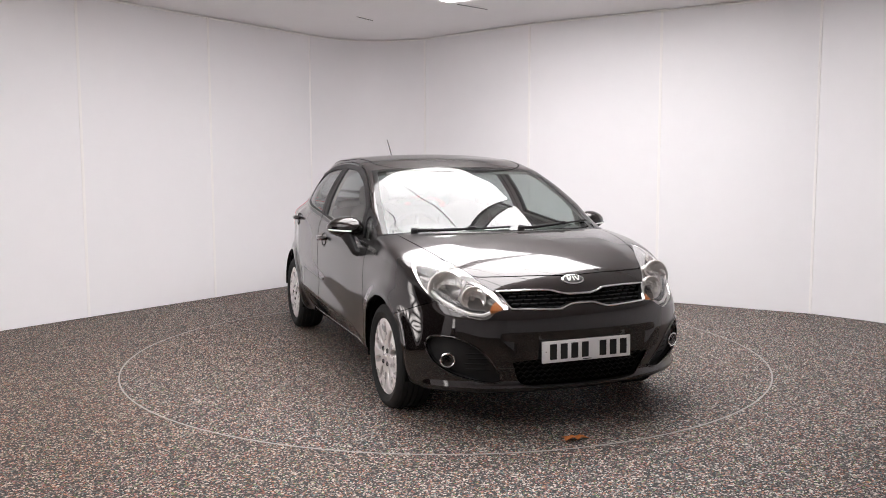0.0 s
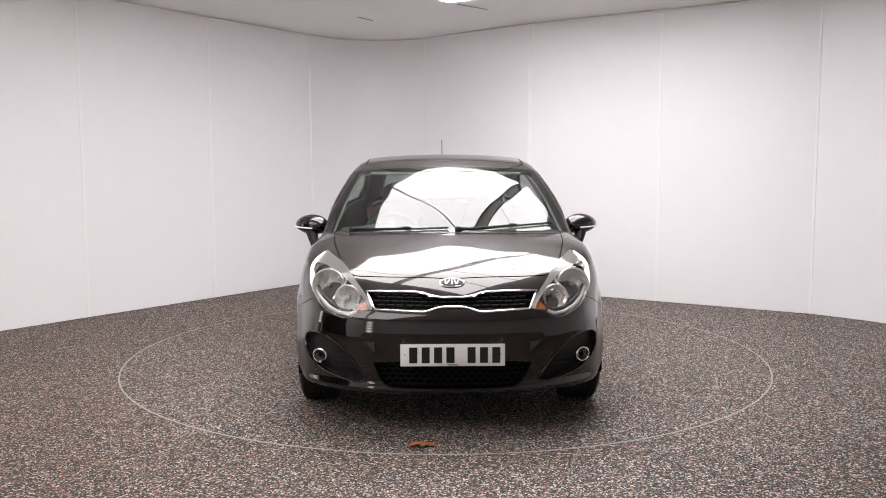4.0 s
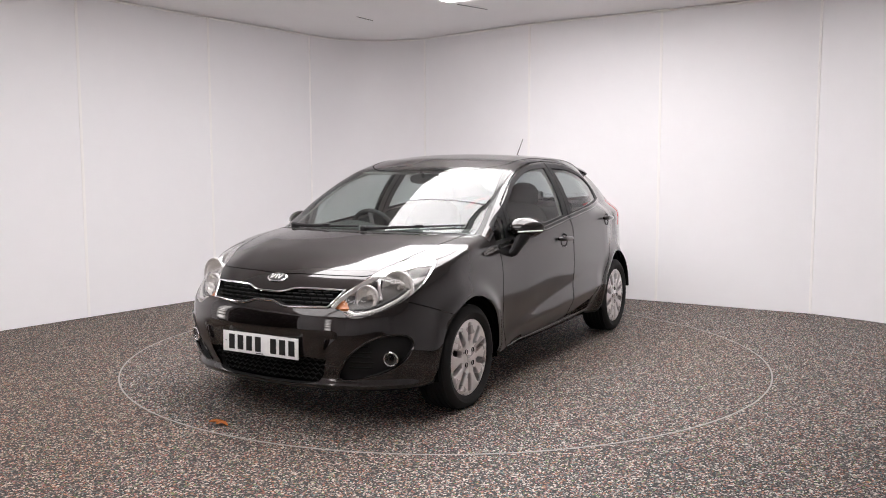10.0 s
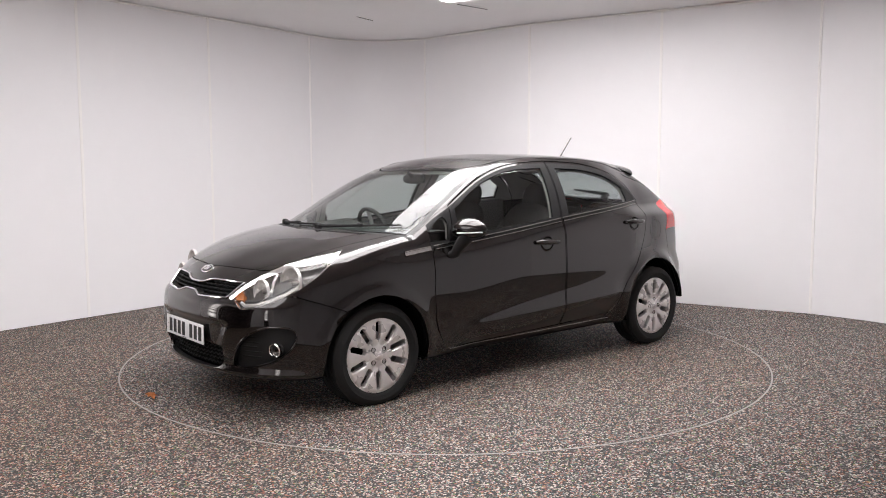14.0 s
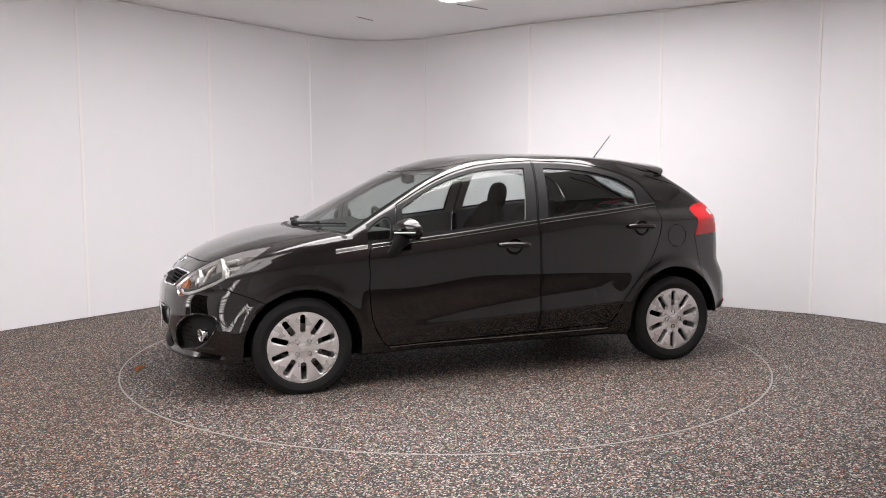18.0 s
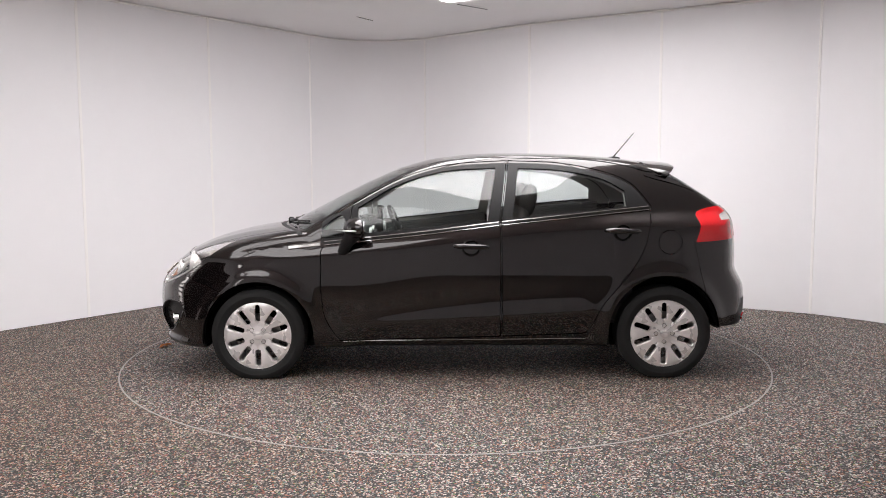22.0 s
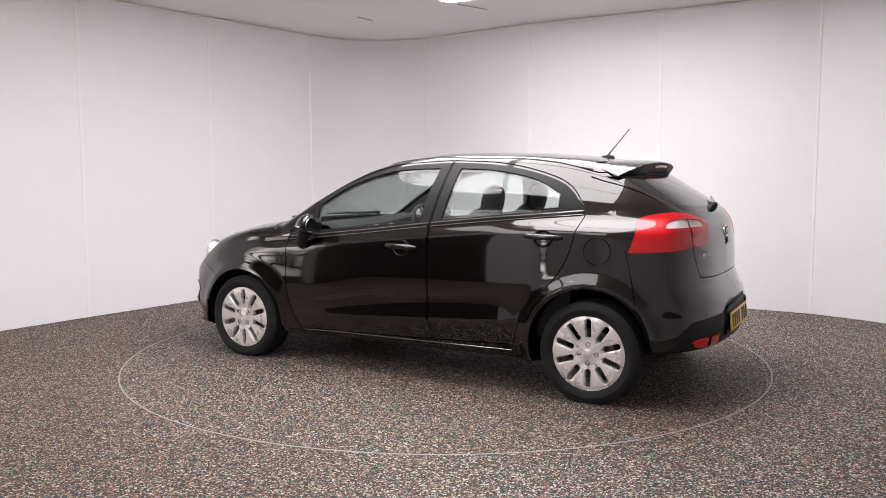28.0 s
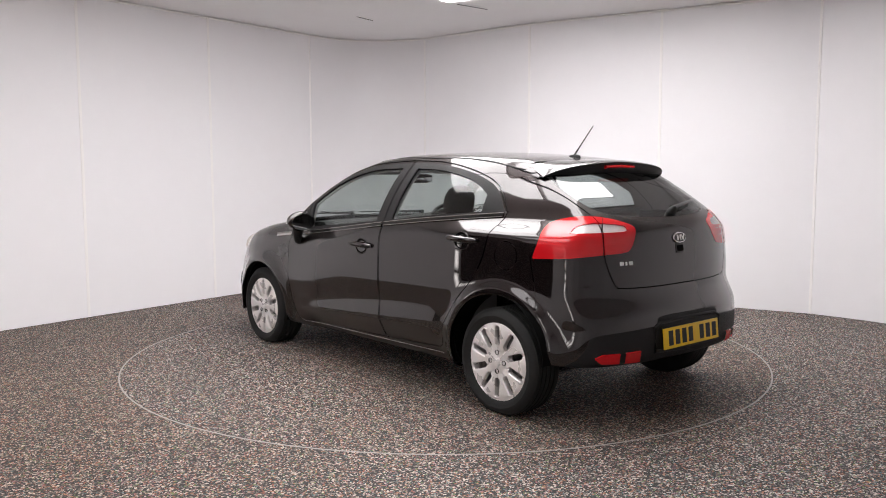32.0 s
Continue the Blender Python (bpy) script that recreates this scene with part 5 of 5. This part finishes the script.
def handle(x, z, s, parent):
    q, n = on_side(x, z, s)
    m = seat_on(q, n, 0.0)
    # the hollow's shade is painted: near-black in place of gloss
    cup = oval("handle_cup", 0.056, 0.048, 0.003, m @ Matrix.Translation((-0.0, -0.004, -0.001)), M_DARK, parent, "handle cup in near-black for its shade", dome=-0.6)
    # a raised ring added to catch the glint round the cup
    bm = bmesh.new()
    tube(bm, [m @ Vector((0.057 * math.cos(a * math.pi / 16), -0.004 + 0.049 * math.sin(a * math.pi / 16), 0.0005)) for a in range(32)], 0.0035, 6, True)
    part("cup_edge", bm, M_PAINT, cup)
    bm = bmesh.new()
    pts, rad = [], []
    for k in range(13):
        u = -1 + 2 * k / 12
        pts.append(m @ Vector((0.108 * u, 0.006 + 0.004 * u * (-s), 0.006 + 0.026 * (1 - u ** 4))))
        rad.append(0.0170 * (1 - 0.35 * u ** 6))
    tube(bm, pts, rad, 12, up=n, flat=0.95)
    part("door_handle", bm, M_PAINT, parent, "body-coloured pull handle")


def belt_strip(xs, s, parent):
    """A black moulding along the belt line; bright lines over and under paint its reflections."""
    lines = []
    for dz in (0.006, -0.016):
        lines.append([on_side(x, float(at(BELT, x)) + dz, s) for x in xs])
    bm = bmesh.new()
    rows = []
    for (p, n), (q, k) in zip(*lines):
        rows.append([bm.verts.new(v) for v in (p - n * 0.002, p + n * 0.004, q + k * 0.005, q - k * 0.002)])
    for i in range(len(rows) - 1):
        for j in range(3):
            bm.faces.new((rows[i][j], rows[i][j + 1], rows[i + 1][j + 1], rows[i + 1][j]))
    # the front piece is painted bright, as if it mirrored the ceiling lights
    strip = part("belt_strip", bm, M_GLINT if parent is car else M_GLOSS, parent, "belt strip painted bright as a reflection" if parent is car else "glossy black belt strip")
    for line, r in zip(lines, (0.0036, 0.0030)):
        bm = bmesh.new()
        tube(bm, [p + n * 0.0045 for p, n in line], r, 6)
        part("strip_glint", bm, M_GLINT, strip if parent is car else parent, "thin bright line painted as a reflection")


def sides():
    doors = [o for o in car.children if o.name.split(".")[0] in ("front_door", "rear_door")]
    for o in doors:
        s = -1 if o.data.vertices[0].co.y < 0 else 1
        if o.name.startswith("front"):
            handle(-0.065, 0.842, s, o)
            xs = np.linspace(0.86, -0.240, 34)
        else:
            handle(-1.015, 0.935, s, o)
            xs = np.linspace(-0.262, -1.205, 30)
        belt_strip(xs, s, o)
    for s in (1, -1):
        mirror(s)
        belt_strip(np.linspace(1.085, 0.885, 9), s, car)
        # bright metal line painting the highlight on the lower edge of the sill
        bm = bmesh.new()
        tube(bm, [on_side(x, 0.236 + 0.012 * (0.75 - x) / 1.5, s)[0] for x in np.linspace(0.75, -0.80, 24)], 0.0022, 6)
        part("sill_glint", bm, M_GLINT, car)
        # roof moulding in the seam
        bm = bmesh.new()
        pts = []
        for x in np.linspace(0.20, -1.20, 30):
            y = float(np.interp(x, [-1.30, -1.1, -0.6, 0.0, 0.22], [0.50, 0.535, 0.565, 0.555, 0.535]))
            q, n = on_top(x, y)
            pts.append((q.x, s * q.y, q.z - 0.002))
        tube(bm, pts, 0.005, 6)
        part("roof_strip", bm, M_PLASTIC, car)
        # inner wheel arches
        for cx, cz, r in (ARCH_F, ARCH_R):
            bm = bmesh.new()
            prof = []
            n = 28
            a0 = -0.35
            prev = None
            for k in range(n + 1):
                a = a0 + (math.pi - 2 * a0) * k / n
                rim = [(r + 0.004, 0.835), (r + 0.012, 0.80), (r + 0.012, 0.55)]
                row = [bm.verts.new((cx + rr * math.cos(a), s * yy, max(cz + rr * math.sin(a), 0.215 + 0.11 * float(step01((-1.30 - cx - rr * math.cos(a)) / 0.2))))) for rr, yy in rim]
                row.append(bm.verts.new((cx, s * 0.55, cz)))
                if prev:
                    for j in range(3):
                        bm.faces.new((prev[j], prev[j + 1], row[j + 1], row[j]))
                prev = row
            part("wheel_arch_liner", bm, M_DARK, car)
    # underside, with exhaust box and sills
    bm = bmesh.new()
    box(bm, (0.0, 0, 0.205), (2.0, 1.45, 0.02), 0.004)
    box(bm, (1.55, 0, 0.20), (0.75, 1.0, 0.02), 0.004)
    box(bm, (-1.40, 0, 0.275), (0.45, 1.0, 0.02), 0.004)
    box(bm, (-1.62, -0.2, 0.315), (0.18, 0.60, 0.06), 0.02)
    part("underside", bm, M_DARK, car)


# bright metal that paints reflections on the belt strip and sill edge
M_GLINT = mat("painted_glint", (0.40, 0.39, 0.38), 0.12, metal=0.85)
sides()


def wipers():
    # each: pivot and the way of the blade, seen from above
    for pivot, tip, k0 in ((0.06, 0.64, 0.075), (-0.58, 0.0, 0.030)):
        w = new("wiper")
        w.parent = car
        w["label"] = "black windscreen wiper"
        pts, arm = [], []
        for k in range(15):
            u = k / 14
            y = pivot + (tip - pivot) * u
            x = 1.215 - 0.37 * y * y - 0.012 - k0 * u
            q, n = on_top(x, y)
            pts.append(q + n * 0.010)
            if u < 0.62:
                arm.append(q + n * (0.016 - 0.004 * u))
        bm = bmesh.new()
        tube(bm, pts, 0.0062, 6)
        part("wiper_blade", bm, M_PLASTIC, w)
        bm = bmesh.new()
        tube(bm, arm, [0.0105 - 0.0004 * k for k in range(len(arm))], 8)
        part("wiper_arm", bm, M_PLASTIC, w)
        bm = bmesh.new()
        lathe(bm, [(0.022, -0.03), (0.022, 0.025), (0.015, 0.034), (0.0, 0.036)], 16, "z", Matrix.Translation(arm[0] - Vector((0, 0, 0.02))))
        part("wiper_pivot", bm, M_PLASTIC, w)
        bm = bmesh.new()
        box(bm, arm[-1] + Vector((0, 0, 0.002)), (0.022, 0.050, 0.022), 0.006)
        part("wiper_joint", bm, M_PLASTIC, w)


wipers()


# ---- inside the car ----
def pad(name, c, s, parent, material, m=None, label="", power=3.2):
    """A soft cushion: a rounded box with half sizes s about c."""
    bm = bmesh.new()
    bmesh.ops.create_uvsphere(bm, u_segments=28, v_segments=18, radius=1.0)
    for v in bm.verts:
        d = v.co
        r = (abs(d.x) ** power + abs(d.y) ** power + abs(d.z) ** power) ** (-1.0 / power)
        v.co = Vector((d.x * r * s[0], d.y * r * s[1], d.z * r * s[2]))
    bmesh.ops.transform(bm, matrix=Matrix.Translation(c) @ (m if m is not None else Matrix()), verts=bm.verts)
    return part(name, bm, material, parent, label)


def front_seat(y):
    st = new("front_seat")
    st.parent = car
    st["label"] = "dark cloth front seat with headrest"
    pad("cushion", (-0.02, y, 0.50), (0.26, 0.24, 0.085), st, M_CLOTH, pose(0, 0, 0, 0, -6, 0))
    pad("backrest", (-0.335, y, 0.79), (0.075, 0.235, 0.30), st, M_CLOTH, pose(0, 0, 0, 0, -18, 0))
    for s in (-1, 1):
        pad("bolster", (-0.275, y + s * 0.195, 0.74), (0.065, 0.045, 0.23), st, M_CLOTH, pose(0, 0, 0, 0, -18, 0), power=2.4)
    pad("headrest", (-0.465, y, 1.115), (0.055, 0.118, 0.112), st, M_CLOTH, pose(0, 0, 0, 0, -12, 0), power=2.5)
    for s in (-1, 1):
        bm = bmesh.new()
        tube(bm, [(-0.435, y + s * 0.06, 0.98), (-0.452, y + s * 0.06, 1.06)], 0.007, 8)
        part("headrest_post", bm, M_STEEL, st)


for y in (0.365, -0.365):
    front_seat(y)
bench = new("rear_seat")
bench.parent = car
bench["label"] = "dark cloth rear bench seat"
pad("cushion", (-0.83, 0, 0.50), (0.26, 0.62, 0.09), bench, M_CLOTH)
pad("backrest", (-1.13, 0, 0.76), (0.08, 0.62, 0.27), bench, M_CLOTH, pose(0, 0, 0, 0, -20, 0), power=4)
for y in (0.34, 0.0, -0.34):
    pad("headrest", (-1.245, y, 1.005), (0.045, 0.115, 0.055), bench, M_CLOTH, power=3)
shelf = bmesh.new()
box(shelf, (-1.46, 0, 0.985), (0.38, 1.02, 0.02), 0.006)
part("parcel_shelf", shelf, M_DASH, car, "black parcel shelf")

# dashboard: a long rounded top with a cowl over the dials, a centre stack and vents
dash = new("dashboard")
dash.parent = car
dash["label"] = "dark grey dashboard"
bm = bmesh.new()
rows = []
for k in range(-14, 15):
    y = 0.68 * k / 14
    b = 0.30 * y * y
    hump = 0.035 * math.exp(-((y + 0.37) / 0.17) ** 2)
    row = [(1.13 - b, 0.925), (0.98 - b, 0.945), (0.82 - b * 0.7, 0.952 + hump * 0.6), (0.72 - b * 0.5, 0.950 + hump), (0.66 - b * 0.4, 0.925 + hump * 0.8), (0.64 - b * 0.3, 0.86), (0.67, 0.74), (0.70, 0.55)]
    rows.append([bm.verts.new((x, y, z)) for x, z in row])
for i in range(len(rows) - 1):
    for j in range(7):
        bm.faces.new((rows[i][j], rows[i][j + 1], rows[i + 1][j + 1], rows[i + 1][j]))
part("dash_top", bm, M_DASH, dash)
bm = bmesh.new()
box(bm, (0.625, 0, 0.74), (0.05, 0.26, 0.30), 0.015)
part("centre_stack", bm, M_DASH, dash)
for y in (0.62, 0.10, -0.10, -0.62):
    bm = bmesh.new()
    lathe(bm, [(0.045, 0.0), (0.045, -0.015), (0.036, -0.018), (0.034, -0.006), (0.0, -0.006)], 24, "x", Matrix.Translation((0.640 - 0.12 * y * y, y, 0.875)))
    part("air_vent", bm, M_SILVER, dash, "round silver-rimmed air vent")
bm = bmesh.new()
box(bm, (0.0, 0, 0.54), (1.0, 0.18, 0.22), 0.03)
part("centre_console", bm, M_DASH, car, "dark centre console")

# steering wheel on the right-hand side
sw = new("steering_wheel")
sw.parent = car
sw["label"] = "dark steering wheel with three spokes"
tilt = Matrix.Translation((0.455, -0.365, 0.875)) @ Matrix.Rotation(radians(-66), 4, "Y")
bm = bmesh.new()
tube(bm, [tilt @ Vector((0.183 * math.cos(2 * math.pi * k / 40), 0.183 * math.sin(2 * math.pi * k / 40), 0)) for k in range(40)], 0.0155, 10, True)
part("rim", bm, M_DASH, sw)
bm = bmesh.new()
lathe(bm, [(0.068, -0.03), (0.068, 0.005), (0.055, 0.016), (0.0, 0.02)], 28, "z", tilt)
part("boss", bm, M_DASH, sw)
for a in (0, math.pi, -math.pi / 2):
    bm = bmesh.new()
    c, s = math.cos(a + math.pi / 2), math.sin(a + math.pi / 2)
    tube(bm, [tilt @ Vector((0.06 * c, 0.06 * s, -0.01)), tilt @ Vector((0.175 * c, 0.175 * s, 0))], 0.015, 8)
    part("spoke", bm, M_SILVER, sw)
bm = bmesh.new()
tube(bm, [tilt @ Vector((0, 0, -0.02)), tilt @ Vector((0, 0, -0.25))], 0.035, 12)
part("column", bm, M_DASH, sw)

# inner mirror, visors, door cards, floor
im = new("inner_mirror")
im.parent = car
im["label"] = "black inner rear-view mirror"
pad("mirror_body", (0.385, 0.0, 1.262), (0.020, 0.115, 0.034), im, M_DASH, power=3)
bm = bmesh.new()
box(bm, (0.365, 0.0, 1.262), (0.004, 0.20, 0.052), 0.002)
part("mirror_glass", bm, M_MIRROR, im)
bm = bmesh.new()
tube(bm, [(0.395, 0, 1.275), (0.435, 0, 1.305)], 0.012, 8)
part("mirror_stem", bm, M_DASH, im)
for s in (1, -1):
    bm = bmesh.new()
    box(bm, (0.335, s * 0.33, 1.300), (0.15, 0.36, 0.016), 0.006, None)
    part("sun_visor", bm, M_HEAD, car, "pale sun visor")
    for x0, x1, nm in ((0.80, -0.22, "front"), (-0.27, -1.12, "rear")):
        bm = bmesh.new()
        rows = []
        for k in range(12):
            x = x0 + (x1 - x0) * k / 11
            zb = float(at(BELT, x))
            y = on_side(x, zb - 0.02)[0].y - 0.065
            rows.append([bm.verts.new((x, s * (y + dy), z)) for dy, z in ((0.055, zb - 0.006), (0.008, zb - 0.004), (0.0, zb - 0.02), (-0.01, zb - 0.20), (-0.05, 0.72), (-0.05, 0.66), (0.0, 0.62), (0.0, 0.36))])
        for i in range(11):
            for j in range(7):
                bm.faces.new((rows[i][j], rows[i][j + 1], rows[i + 1][j + 1], rows[i + 1][j]))
        part("door_card", bm, M_DASH, car, "dark inner door trim")
bm = bmesh.new()
box(bm, (-0.35, 0, 0.345), (2.3, 1.40, 0.02), 0.004)
part("cabin_floor", bm, M_DASH, car, "dark carpeted cabin floor")
bm = bmesh.new()
box(bm, (1.12, 0, 0.62), (0.03, 1.30, 0.60), 0.006)
part("bulkhead", bm, M_DARK, car)


# ---- loose and small things in the room ----
def leaf():
    bm = bmesh.new()
    c = bm.verts.new((0, 0, 0.012))
    ring = []
    for k in range(18):
        a = 2 * math.pi * k / 18
        r = 0.045 * (1 + 0.35 * math.cos(5 * a)) * (1.25 if abs(math.cos(a)) > 0.7 else 0.8)
        ring.append(bm.verts.new((r * math.cos(a), 0.6 * r * math.sin(a), 0.004 + 0.014 * abs(math.sin(2.5 * a)))))
    for k in range(18):
        bm.faces.new((c, ring[k], ring[(k + 1) % 18]))
    r = bmesh.ops.extrude_face_region(bm, geom=list(bm.faces))
    bmesh.ops.translate(bm, verts=[v for v in r["geom"] if isinstance(v, bmesh.types.BMVert)], vec=(0, 0, -0.003))
    ob = part("dry_leaf", bm, M_LEAF, turntable, "curled orange dry leaf")
    ob.matrix_basis = pose(2.13 * math.cos(radians(-4.2)), 2.13 * math.sin(radians(-4.2)), 0.003, 0, 0, 80)


leaf()

# The dark drive-in opening on the left, with a tall rack of stacked lamps on either side of it
WALL_LIGHTS = [((-4.52, -1.35), 5), ((-3.35, -5.95), 62)]
for (x, y), deg in WALL_LIGHTS:
    wl = empty("wall_light", label="tall rack of stacked white lamps beside the drive-in opening", category="wall light", group="wall lights")
    m = Matrix.Translation((x, y, 0)) @ Matrix.Rotation(radians(deg), 4, "Z")
    for z in (0.40, 0.64, 0.88, 1.12, 1.36, 1.60, 1.84):
        bm = bmesh.new()
        box(bm, (0.0, 0, 0), (0.03, 0.52, 0.19), 0.0)
        part("diffuser", bm, M_WALLLIGHT, wl, smooth=False).matrix_basis = m @ Matrix.Translation((0, 0, z))
    bm = bmesh.new()
    box(bm, (-0.030, 0, 1.00), (0.02, 0.58, 2.00), 0.0, m)
    part("frame", bm, M_DARKTRIM, wl, smooth=False)
bm = bmesh.new()
box(bm, (-4.53, -3.62, 1.10), (0.02, 3.75, 2.18), 0.0)
tagged(part("door_1", bm, M_CURTAIN, None, smooth=False), "dark closed drive-in door", "door", kind="structure")


# ---- motion ----
def motions():
    rows_car, rows_table = [], []
    ts = [a for a, _ in TURN]
    deg = [b for _, b in TURN]
    for t in range(0, 33):
        a = float(np.interp(t, ts, deg))
        turn = pose(0, 0, 0, 0, 0, a)
        rows_table.append((float(t), turn))
        rows_car.append((float(t), turn @ pose(CAR_OFF[0], CAR_OFF[1], 0.002)))
    walk(car, rows_car)
    walk(turntable, rows_table)


motions()
